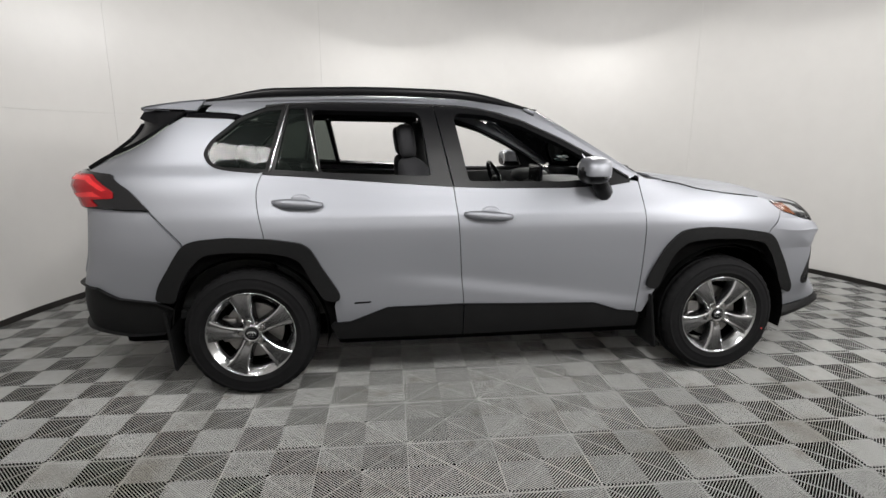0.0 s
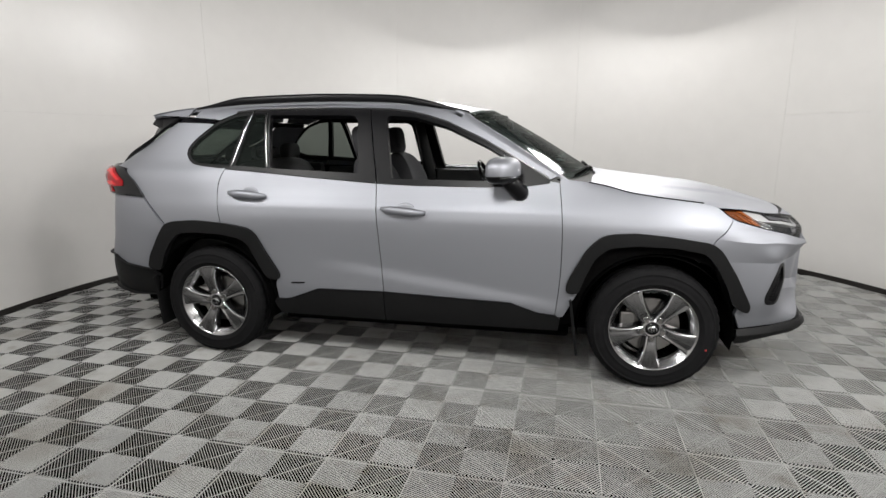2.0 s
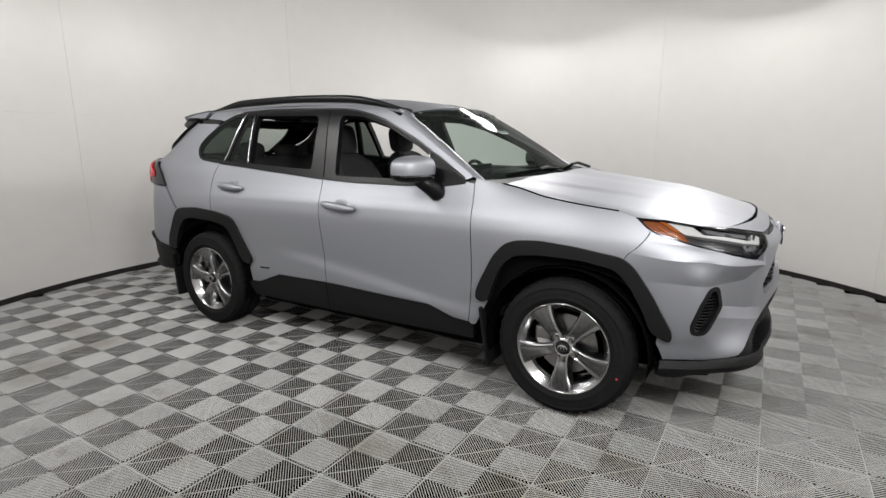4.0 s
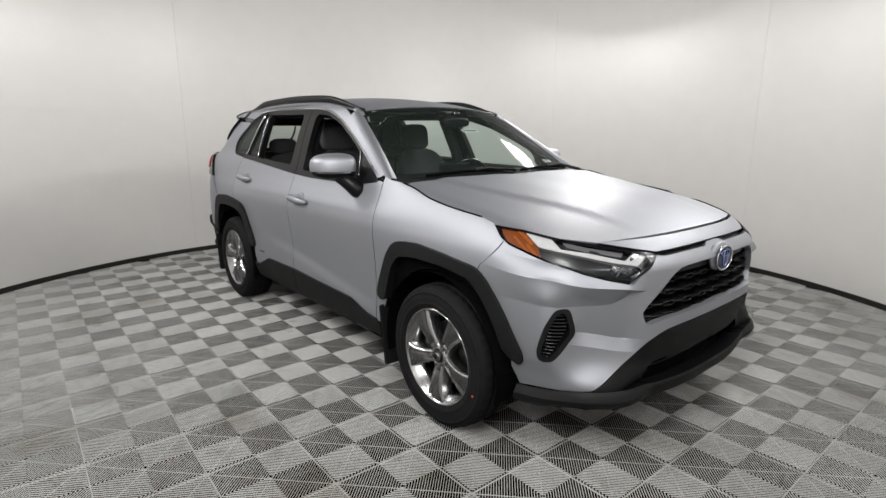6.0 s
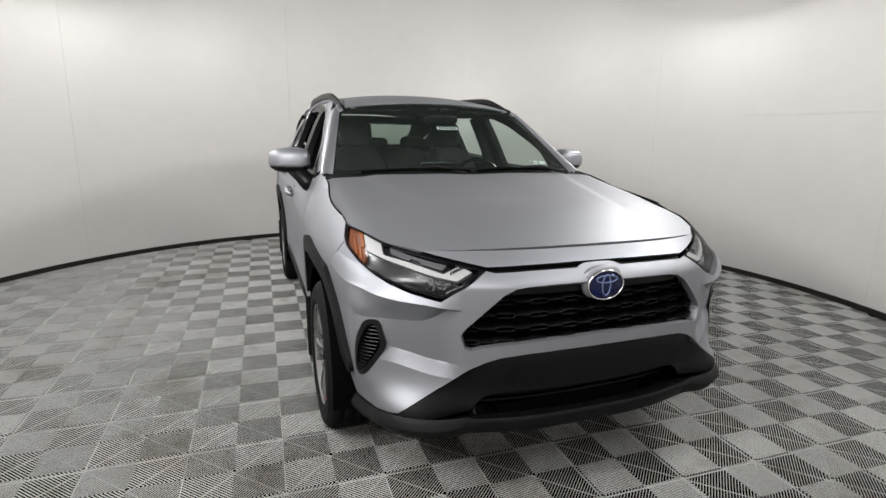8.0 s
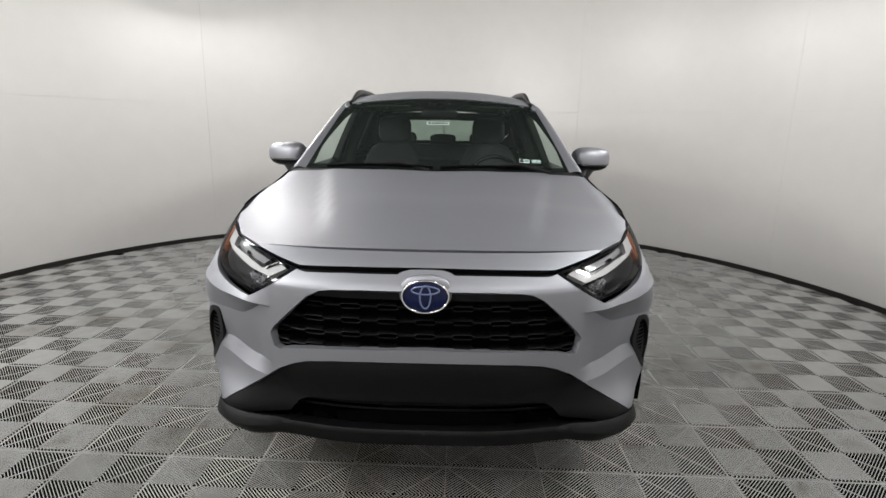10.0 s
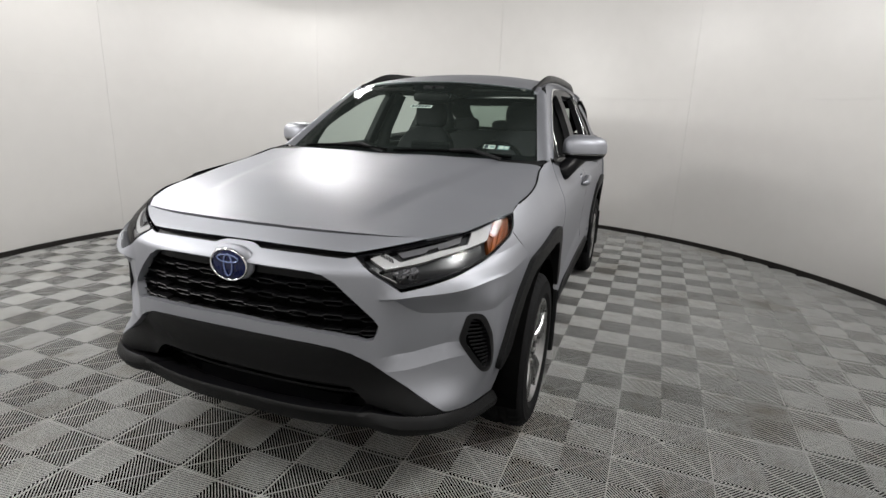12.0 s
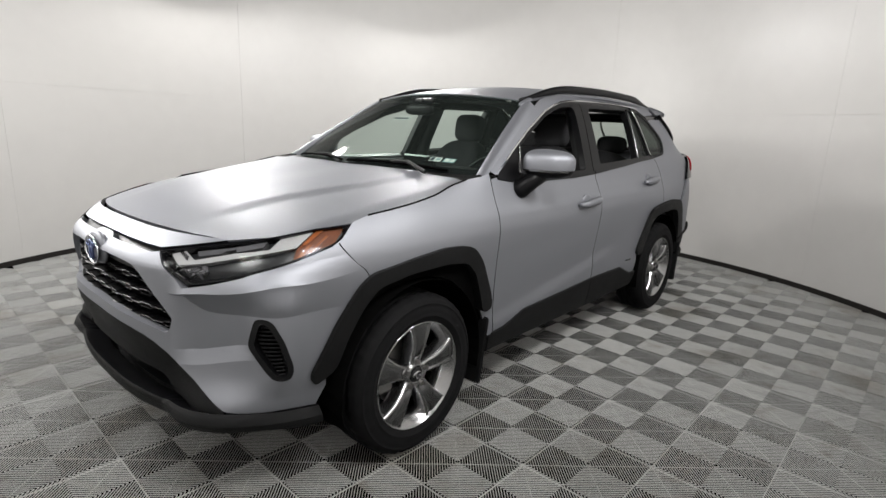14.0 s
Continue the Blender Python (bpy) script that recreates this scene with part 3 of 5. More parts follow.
for ln in ([(-1.128, 1.552), (-1.216, 1.212)], [(-1.028, 1.538), (-.966, 1.204)], [(.497, 1.300), (.557, 1.158)]):
    for s in (1, -1):
        bm = bmesh.new()
        tube(bm, [skin(ln[0][0] + (ln[1][0] - ln[0][0]) * k / 12, ln[0][1] + (ln[1][1] - ln[0][1]) * k / 12) * Vector((1, s, 1)) for k in range(13)], 0.0055, 8)
        part("chrome_strip", bm, M_ALLOYLIP, car, "thin bright window strip", smooth=True)
for line in ([(x, z + .006) for x, z in [(.76, 1.150), (.65, 1.134), (.4, 1.124), (0, 1.126), (-.243, 1.136)]], [(x, z + .006) for x, z in [(-.252, 1.136), (-.72, 1.169), (-1.0, 1.191), (-1.25, 1.207)]]):
    pair("belt_moulding", line + [(x, z - .020) for x, z in line[::-1]], M_FRAME, car, off=0.006, thick=0.012, step=0.025)
line = [(.755, 1.168), (.571, 1.2755), (.381, 1.3785), (.153, 1.4805), (.03, 1.5175), (-.083, 1.5425), (-.20, 1.5555), (-.336, 1.5615), (-.62, 1.5685), (-.92, 1.5695), (-1.135, 1.5615), (-1.244, 1.5505)]
pair("window_top_trim", line + [(x, z - .009) for x, z in line[::-1]], M_CHROME, car, off=0.007, thick=0.012, step=0.025, label="bright trim over the side windows")

# black arches, sills, mud flaps
pair("front_wheel_arch", ring_rnd(F_OUT[1:-1] + F_IN, 1, .03), M_PLASTIC, car, off=0.020, thick=0.10, step=0.03, label="dark grained plastic wheel arch")
pair("rear_wheel_arch", ring_rnd(R_OUT[1:-1] + R_IN, 1, .03), M_PLASTIC, car, off=0.020, thick=0.10, step=0.03, label="dark grained plastic wheel arch")
pair("rear_door_cladding", SILL[:4] + [(-.197, .479), (-.199, .292), (-.89, .295), (-.925, .375)], M_PLASTIC, car, off=0.006, thick=0.05, step=0.03, label="dark grained plastic door cladding")
pair("front_door_cladding", [(-.191, .479)] + SILL[5:] + [(.845, .375), (.835, .300), (-.193, .292)], M_PLASTIC, car, off=0.006, thick=0.05, step=0.03, label="dark grained plastic door cladding")
pair("sill_trim_line", [(x, z + 0.004) for x, z in SILL] + [(x, z - 0.003) for x, z in SILL[::-1]], M_FRAME, car, off=0.009, thick=0.01, step=0.02)

# nose
SL_LOW = [(2.66, .931), (2.645, .924), (2.45, .923), (2.31, .919)]
HL_LOW = rnd([(1.672, 1.025), (1.694, .958), (1.762, .932), (1.829, .905), (1.99, .855), (2.120, .829)], 1)


c_line = curve([(1.55, .872), (1.70, .848), (1.85, .835), (2.00, .8235), (2.094, .816), (2.15, .805), (2.2, .795)])
p_line = curve([(1.6, .738), (1.85, .738), (1.974, .741), (2.049, .749), (2.095, .769), (2.15, .798), (2.2, .792)])
l_line = curve([(1.9, .637), (1.937, .632), (2.01, .620), (2.103, .604), (2.17, .599), (2.2, .598)])


def ledge(u, z):
    """The bumper's sculpted cheek: a ledge under the headlamp that ends in a point, an undercut and a hollow below it."""
    w = ease(2.20, 2.10, u) * ease(1.52, 1.92, u)
    c, zp, zl = c_line(u), p_line(u), l_line(u)
    amp = 0.036 * w
    cheek = 0.020 * ease(2.195, 2.10, u) * ease(1.88, 1.97, u)
    if z > c:
        return amp * (1 - min(1, (z - c) / 0.07))
    if z > zp:
        return amp * (z - zp) / max(c - zp, 0.004) - 0.25 * cheek * (c - z) / max(c - zp, 0.004)
    if z > zl:
        return -cheek * (0.25 + 0.75 * (zp - z) / (zp - zl))
    return -cheek * max(0, 1 - (zl - z) / 0.05)


BUMPER = ([(1.580, .8605), (1.695, .960)] + HL_LOW[2:] + [(2.278, .925)] + SL_LOW[::-1] + [(2.69, .937), (2.75, .938), (2.75, .881)]
          + rnd([(2.75, .881), (2.44, .880), (2.349, .868), (2.26, .79), (2.180, .715), (2.183, .690), (2.200, .650), (2.27, .668), (2.45, .681), (2.75, .686)], 1)[1:]
          + [(2.75, .643), (2.55, .642), (2.41, .637), (2.322, .628), (2.268, .613), (2.205, .584), (2.087, .501), (1.985, .418), (1.972, .414), (1.861, .388), (1.725, .364), (1.69, .44), (1.70, .53), (1.65, .66), (1.585, .79), (1.565, .83)])
VENT = ring_rnd([(1.907, .732), (1.865, .727), (1.828, .655), (1.797, .547), (1.803, .508), (1.848, .516), (1.882, .562), (1.927, .636)], 1)
CREASES = ([[(1.60 + .02 * k, c_line(1.60 + .02 * k) + d) for k in range(30)] for d in (0, .07)] + [[(1.60 + .02 * k, p_line(1.60 + .02 * k)) for k in range(28)]]
           + [[(1.91 + .02 * k, l_line(1.91 + .02 * k) + d) for k in range(14)] for d in (0, -.05)])
panel("front_bumper", BUMPER, M_PAINT, car, sides=(1, -1), seam=2.75, step=0.012, relief=ledge, holes=[VENT], lines=CREASES, thick=0.03, edge=M_PAINT, label="silver sculpted front bumper")
NOSE = [(2.063, .974), (2.285, .936), (2.45, .940), (2.66, .942), (2.75, .942), (2.75, .981), (2.45, .981), (2.25, .980), (2.09, .977)]
panel("nose_panel", NOSE, M_PAINT, car, sides=(1, -1), seam=2.75, step=0.015, thick=0.02, label="silver panel over the grille")
panel("upper_slot", [(2.275, .938), (2.75, .952), (2.75, .925), (2.60, .915), (2.29, .912)], M_MESHBLACK, car, sides=(1, -1), seam=2.75, off=-0.025, thick=0, step=0.03, label="black slot")
# black sheet that paints in the shade behind the grille
panel("grille_backing", [(2.16, .70), (2.18, .64), (2.75, .66), (2.75, .89), (2.35, .88)], M_DARK, car, sides=(1, -1), seam=2.75, off=-0.075, thick=0, step=0.04)
GR_EDGE = curve([(.640, .478), (.690, .512), (.72, .515), (.79, .455), (.868, .365), (.89, .34)])
grille = new("grille")
grille.parent = car
tagged(grille, label="black radiator grille of stepped slats")


def nose_x(y, z):
    """The nose's depth at a given distance from the middle."""
    lo, hi = 1.9, 2.75
    for _ in range(24):
        m = (lo + hi) / 2
        if skin(m, z).y > y:
            lo = m
        else:
            hi = m
    return skin(lo, z).x


def grille_slat(zc):
    """Two thin blades that run close together and part into flat hexagons at even steps."""
    w = GR_EDGE(zc) - 0.004
    bm = bmesh.new()
    n = 200
    for side in (1, -1):
        rows = []
        for i in range(n + 1):
            y = -w + 2 * w * i / n
            ph = (y / 0.122 + 0.5) % 1.0
            d = 0.0022 + 0.0065 * (ease(0.20, 0.29, ph) - ease(0.71, 0.80, ph))
            z = zc + side * d
            x = nose_x(abs(y), zc) - 0.004 * (side < 0)
            rows.append([bm.verts.new(p) for p in ((x - 0.060, y, z + 0.0015), (x - 0.026, y, z + 0.0018), (x - 0.0235, y, z), (x - 0.026, y, z - 0.0018), (x - 0.060, y, z - 0.0015))])
        for a, b in zip(rows, rows[1:]):
            for k in range(4):
                bm.faces.new((a[k], a[k + 1], b[k + 1], b[k]))
    return bm


for zc in (0.674, 0.722, 0.770, 0.818):
    part("slat", grille_slat(zc), M_MESHBLACK, grille)
bm = bmesh.new()
n = 60
w = GR_EDGE(.862) - 0.004
rows = []
for i in range(n + 1):
    y = -w + 2 * w * i / n
    x = nose_x(abs(y), .862)
    rows.append([bm.verts.new((x - 0.028, y, .884)), bm.verts.new((x - 0.034, y, .842)), bm.verts.new((x - 0.070, y, .838))])
for a, b in zip(rows, rows[1:]):
    for k in range(2):
        bm.faces.new((a[k], a[k + 1], b[k + 1], b[k]))
part("top_band", bm, M_MESHBLACK, grille)

# fog vents
for s in (1, -1):
    vent = panel("side_vent", ring_rnd([(1.910, .735), (1.862, .730), (1.825, .655), (1.794, .547), (1.800, .505), (1.850, .513), (1.885, .560), (1.931, .636)], 1),
                 M_MESHBLACK, car, off=0.002, thick=0.035, step=0.018, sides=(s,),
                 holes=[ring_rnd([(1.896, .717), (1.872, .712), (1.842, .652), (1.811, .550), (1.815, .522), (1.842, .528), (1.872, .572), (1.914, .637)], 1)], label="black bumper vent with slats")
    # black sheet for the shade inside the vent
    panel("vent_backing", [(1.90, .73), (1.855, .725), (1.79, .55), (1.79, .50), (1.84, .50), (1.92, .64)], M_DARK, vent, off=-0.03, thick=0, sides=(s,))
    for k in range(13):
        z = .530 + k * 0.0142
        mid = 1.818 + (z - .53) * .34 if z < .66 else 1.862 + (z - .66) * .35
        hw = 0.014 + 0.026 * min(1, (z - .51) / .10) * (1 if z < .66 else 1 - (z - .66) / .16)
        bm = bmesh.new()
        tube(bm, [(skin(mid + hw * q, z) + Vector((-.008, -.010, 0))) * Vector((1, s, 1)) for q in (-1, -.5, 0, .5, 1)], 0.0030, 6)
        part("slat", bm, M_FRAME, vent)


# lower bumper
def tuck(u, z):
    return -0.052 * ease(.64, .46, z) * ease(2.03, 2.22, u)


# the rim is black to put the intake's inner shade into colour
panel("bumper_insert", [(2.75, .640), (2.55, .639), (2.41, .634), (2.322, .625), (2.270, .610), (2.207, .581), (2.09, .499), (1.988, .416), (1.985, .405), (2.08, .400), (2.19, .396),
      (2.225, .405), (2.235, .430), (2.255, .462), (2.285, .476), (2.34, .481), (2.45, .483), (2.75, .485)], M_PLASTIC, car, sides=(1, -1), seam=2.75, step=0.022, relief=tuck, thick=0.05, edge=M_DARK, label="dark grained plastic bumper insert")
# black sheet in place of the shade deep in the intake
panel("intake_backing", [(2.75, .64), (2.3, .61), (1.95, .40), (1.95, .27), (2.75, .27)], M_DARK, car, sides=(1, -1), seam=2.75, off=-0.135, thick=0)
for k in range(3):
    bm = bmesh.new()
    tube(bm, [(skin(u, .415 + .022 * k) + Vector((-.118, 0, 0))) * Vector((1, s, 1)) for s, us in ((1, (2.25, 2.32, 2.4, 2.5, 2.62, 2.75)), (-1, (2.7, 2.62, 2.5, 2.4, 2.32, 2.25))) for u in us], 0.004, 6)
    part("intake_slat", bm, M_FRAME, car)


lip_top = curve([(1.712, .356), (1.83, .376), (1.90, .396), (1.975, .409), (2.04, .413), (2.11, .412), (2.16, .410), (2.20, .408), (2.225, .400), (2.25, .393), (2.45, .391), (2.75, .393)])


def lip_out(u, z):
    d = lip_top(u) - z
    w = ease(2.10, 2.26, u)
    side = 0.003 + 0.028 * min(1, max(0, d / 0.024)) * (1 - ease(.05, .11, d)) - 0.05 * ease(.06, .14, d) * ease(1.80, 2.0, u)
    front = -0.014 + 0.012 * min(1, max(0, d / 0.010)) - 0.11 * ease(.055, .14, d)
    return side * (1 - w) + front * w


LIP_U = (2.75, 2.6, 2.45, 2.36, 2.30, 2.25, 2.235, 2.215, 2.20, 2.15, 2.11, 2.075, 2.04, 2.0, 1.975, 1.94, 1.90, 1.865, 1.83, 1.77, 1.715)
panel("bumper_lip", [(u, lip_top(u)) for u in LIP_U] + [(1.715, .30), (1.76, .262), (2.0, .258), (2.4, .262), (2.75, .272)],
      M_PLASTIC, car, sides=(1, -1), seam=2.75, step=0.013, relief=lip_out, thick=0.09, edge=M_FRAME, label="black front bumper lip",
      lines=[[(u, lip_top(u) - .024) for u in LIP_U]])

# emblem
bm = bmesh.new()
ex = nose(.868)
blob(bm, (ex - 0.022, 0, .872), (0.022, .084, .062), 2.4)
part("emblem_base", bm, M_PAINT, car, smooth=True)
emblem = new("emblem")
emblem.parent = car
tagged(emblem, label="blue oval emblem with a chrome ring")


def oval_ring(bm, cx, cy, cz, a, b, r, n=48):
    rows = []
    for i in range(n):
        t = 2 * math.pi * i / n
        d = Vector((0, math.cos(t) * b, math.sin(t) * a)).normalized()
        p = Vector((cx, cy + a * math.cos(t), cz + b * math.sin(t)))
        rows.append([bm.verts.new(p + d * r * math.cos(q) + Vector((r * math.sin(q), 0, 0))) for q in (math.pi * 2 * k / 8 for k in range(8))])
    for i in range(n):
        a_, b_ = rows[i], rows[(i + 1) % n]
        for k in range(8):
            bm.faces.new((a_[k], a_[(k + 1) % 8], b_[(k + 1) % 8], b_[k]))


bm = bmesh.new()
oval_ring(bm, ex + 0.004, 0, .866, .074, .053, .0033)
part("ring", bm, M_CHROME, emblem, smooth=True)
bm = bmesh.new()
blob(bm, (ex + 0.000, 0, .866), (0.006, .072, .051), 2.0)
part("disc", bm, M_BLUE, emblem, smooth=True)
bm = bmesh.new()
oval_ring(bm, ex + 0.0075, 0, .888, .043, .013, .0030)
oval_ring(bm, ex + 0.0075, 0, .866, .017, .037, .0030)
part("inlay", bm, M_INLAY, emblem, smooth=True)

# headlamps
HL = rnd([(1.672, 1.020), (1.694, .960), (1.762, .934), (1.829, .907), (1.99, .858), (2.118, .832)], 1) + [(2.278, .929), (2.06, .969), (1.93, .987), (1.80, 1.012)]
for s in (1, -1):
    hl = new("headlight")
    hl.parent = car
    tagged(hl, label="clear headlight with white light guide and amber corner")
    panel("housing", HL, M_LAMPDARK, hl, off=-0.032, thick=0, step=0.03, sides=(s,))
    panel("bezel", HL, M_GLOSSBLACK, hl, off=-0.002, thick=0.03, step=0.02, sides=(s,), holes=[ring_rnd([(1.686, 1.014), (1.702, .966), (1.766, .941), (1.833, .914), (1.99, .866), (2.114, .842), (2.262, .927), (2.055, .964), (1.93, .982), (1.80, 1.007)], 1)])
    amber = panel("amber_reflector", [(1.695, 1.020), (1.800, 1.008), (1.826, .957), (1.815, .912), (1.777, .923), (1.708, .965)], M_AMBERDULL, hl, off=-0.016, thick=0.02, step=0.015, sides=(s,), label="dull amber corner lens")
    for pts in ([(1.768, 1.012), (1.794, 1.008), (1.818, .972), (1.804, .964)], [(1.780, .966), (1.796, .967), (1.812, .924), (1.797, .925)], [(1.742, .990), (1.752, .992), (1.784, .940), (1.770, .940)]):
        panel("amber_facet", pts, M_AMBER, amber, off=-0.011, thick=0.006, step=0.015, sides=(s,), label="bright amber facet")
    guide = panel("light_guide", [(1.804, 1.006), (1.898, .990), (1.911, .957), (2.007, .946), (2.129, .918), (2.188, .943), (2.230, .927), (2.169, .899), (2.077, .913), (1.964, .937), (1.829, .960)],
                  M_LAMPWHITE, hl, off=-0.013, thick=0.02, step=0.015, sides=(s,), label="white light guide bar")
    for k in range(6):
        f = k / 5
        u0, z0 = 2.150 + .050 * f, .9165 + .0185 * f
        panel("light_guide_rib", [(u0, z0), (u0 + .005, z0 - .001), (u0 + .013, z0 + .011), (u0 + .008, z0 + .012)], M_CHROME, guide, off=-0.010, thick=0.004, step=0.01, sides=(s,))
    panel("upper_reflector", [(1.937, .983), (2.014, .967), (2.146, .946), (2.126, .931), (2.056, .944), (2.050, .952), (2.020, .958), (2.012, .951), (1.941, .965)], M_LAMPGREY, hl, off=-0.017, thick=0.015, step=0.015, sides=(s,), label="grey inner lamp bar")
    refl = panel("low_reflector", [(2.077, .908), (2.150, .892), (2.121, .860), (2.082, .872), (2.063, .892)], M_LAMPGREY, hl, off=-0.022, thick=0.02, step=0.008, sides=(s,),
                 relief=lambda u, z: 0.006 * math.sin(u * 260) * math.sin(z * 300), label="faceted lamp reflector")
    panel("inner_edge_strip", [(2.268, .927), (2.274, .924), (2.137, .850), (2.128, .855)], M_CHROME, hl, off=-0.006, thick=0.006, step=0.02, sides=(s,), label="thin bright strip")
    panel("cover", HL, M_CLEAR, hl, off=0.001, thick=0, step=0.03, sides=(s,), label="clear lamp cover").visible_shadow = False

# tail
TL = [(-1.766, 1.020), (-1.849, 1.122), (-1.931, 1.190), (-2.06, 1.200), (-2.26, 1.200), (-2.30, 1.09), (-2.20, 1.03), (-2.02, 1.032), (-1.88, 1.026)]
for s in (1, -1):
    tl = new("tail_light")
    tl.parent = car
    tagged(tl, label="red tail light with dark smoked edge")
    panel("smoked_body", TL, M_GLOSSBLACK, tl, off=0.020, thick=0.06, step=0.02, sides=(s,))
    lens = panel("red_lens", ring_rnd([(-1.908, 1.078), (-1.904, 1.112), (-1.95, 1.153), (-2.0, 1.184), (-2.25, 1.185), (-2.28, 1.09), (-2.19, 1.04), (-2.03, 1.038), (-1.985, 1.042), (-2.011, 1.074)], 1, .008), M_RED, tl, off=0.026, thick=0.01, step=0.02, sides=(s,), label="red lens")
    panel("light_bar", [(-1.925, 1.118), (-1.958, 1.146), (-2.006, 1.175), (-2.21, 1.176), (-2.21, 1.160), (-2.012, 1.158), (-1.975, 1.137), (-1.945, 1.112)], M_REDBAR, lens, off=0.029, thick=0.004, step=0.02, sides=(s,), label="bright red light bar")
    panel("light_bar", [(-1.955, 1.085), (-1.985, 1.112), (-2.15, 1.114), (-2.15, 1.094), (-2.03, 1.090)], M_REDBAR, lens, off=0.029, thick=0.004, step=0.02, sides=(s,), label="bright red light bar")
panel("tailgate", [(-2.26, 1.20), (-2.75, 1.20), (-2.75, .60), (-2.3, .60), (-2.22, .66), (-2.22, 1.02), (-2.30, 1.09)], M_PAINT, car, sides=(1, -1), seam=-2.75, step=0.05, label="silver tailgate", edge=M_PAINT)
RW_HOLE = ring_rnd([(-2.26, 1.22), (-2.16, 1.46), (-2.4, 1.475), (-2.745, 1.478), (-2.745, 1.225), (-2.4, 1.222)], 0)
panel("tailgate_window_frame", [(-2.23, 1.207), (-2.13, 1.270), (-2.018, 1.322), (-1.842, 1.448), (-1.775, 1.492), (-1.765, 1.515), (-2.75, 1.53), (-2.75, 1.207)], M_FRAME, car, sides=(1, -1), seam=-2.75, step=0.04, off=-0.004, holes=[RW_HOLE], thick=0.02)
panel("rear_window", RW_HOLE, M_REARGLASS, car, sides=(1, -1), seam=-2.75, step=0.06, off=-0.01, thick=0)
REAR_B = [(-1.642 - GAP, .855), (-1.770 - GAP, 1.016), (-2.02, 1.028), (-2.215, 1.026), (-2.215, .66), (-2.3, .597), (-2.75, .597), (-2.75, .585), (-2.3, .60), (-2.1, .617), (-2.0, .615), (-1.915, .568), (-1.779, .545), (-1.73, .56), (-1.70, .66), (-1.63, .80)]
panel("rear_bumper", REAR_B, M_PAINT, car, sides=(1, -1), seam=-2.75, step=0.03, label="silver rear bumper", edge=M_PAINT)
panel("rear_bumper_cladding", [(-2.75, .59), (-2.3, .605), (-2.1, .622), (-2.0, .62), (-1.915, .572), (-1.779, .548), (-1.71, .51), (-1.73, .42), (-1.775, .372), (-1.90, .362), (-2.06, .390), (-2.2, .405), (-2.75, .41)], M_PLASTIC, car, sides=(1, -1), seam=-2.75, step=0.03, off=0.003, thick=0.025, label="dark grained plastic rear bumper")


# ---------------------------------------------------------------- hood, windscreen, roof
hood_mid = curve([(.95, 1.172), (1.1, 1.150), (1.53, 1.103), (1.69, 1.086), (1.89, 1.047), (2.04, 1.008), (2.13, .980)])
hood_fall = curve([(.95, .030), (1.3, .058), (1.6, .092), (2.0, .125), (2.13, .10)])


def hood_at(x, y):
    z = hood_mid(x) - hood_fall(x) * y * y
    yr = 0.56 - 0.20 * (x - 1.05) / 0.95
    k = ease(yr + 0.05, yr - 0.03, abs(y)) * ease(2.08, 1.75, x)
    z += 0.010 * k - 0.006 * ease(0.25, 0.0, abs(y)) * ease(2.0, 1.6, x)
    z -= 0.012 * ease(0.74, 0.83, abs(y))
    return Vector((x, y, z))


def both(pts):
    """An outline mirrored over the car's middle; pts go along the left half."""
    return pts + [(x, -y) for x, y in pts[::-1]]


HOOD = rnd([(2.108, 0.0), (2.101, .2), (2.067, .42), (2.000, .610)], 1) + [(1.893, .708), (1.756, .771), (1.626, .810), (1.562, .814), (1.45, .822), (1.352, .824), (1.26, .820), (1.20, .811), (1.155, .804), (1.10, .799), (1.05, .797), (.985, .795), (1.0, .60), (1.035, .35), (1.045, 0.001)]
HOOD = both(HOOD)
panel("hood", [p for i, p in enumerate(HOOD) if i == 0 or math.dist(p, HOOD[i - 1]) > 1e-4][:-1], M_PAINT, car, surf=hood_at, step=0.03, thick=0.012, edge=M_PAINT, label="silver creased hood")
# black bead along the hood edge stands in for its shaded shut-line
HOOD_LINE = [(1.615, 1.0435), (1.51, 1.056), (1.40, 1.068), (1.30, 1.080), (1.218, 1.090), (1.16, 1.100), (1.10, 1.116), (1.05, 1.128), (.97, 1.143)]
for s in (1, -1):
    bm = bmesh.new()
    tube(bm, [(skin(u, z) + Vector((0, 0, .0015))) * Vector((1, s, 1)) for u, z in HOOD_LINE], 0.0036, 6)
    part("hood_gap_line", bm, M_DARK, car, smooth=True)


def screen_at(a, y):
    """The windscreen: a runs from the cowl (0) to the roof (1)."""
    x = (1 - a) * (1.03 - .355 * y * y) + a * (.36 - .29 * y * y)
    z = (1 - a) * (1.168 - .03 * y * y) + a * (1.565 - .105 * y * y) + 0.012 * 4 * a * (1 - a)
    return Vector((x, y, z))


WS = [(0, 0), (0, .742), (.5, .680), (1, .601), (1, 0), (1, -.601), (.5, -.680), (0, -.742)]
panel("windshield", WS, M_GLASS, car, surf=screen_at, step=0.06, thick=0, label="green-tinted windshield").visible_shadow = False
FRIT = [(.07, 0), (.060, .712), (.075, .724), (.5, .668), (.93, .596), (.955, .565), (.955, .16), (.86, .12), (.82, .10), (.82, 0), (.82, -.10), (.86, -.12), (.955, -.16), (.955, -.565), (.93, -.596), (.5, -.668), (.075, -.724), (.060, -.712)]
panel("windshield_border", WS, M_GLOSSBLACK, car, surf=screen_at, off=-0.004, step=0.05, thick=0.0, holes=[FRIT], label="black windshield border")


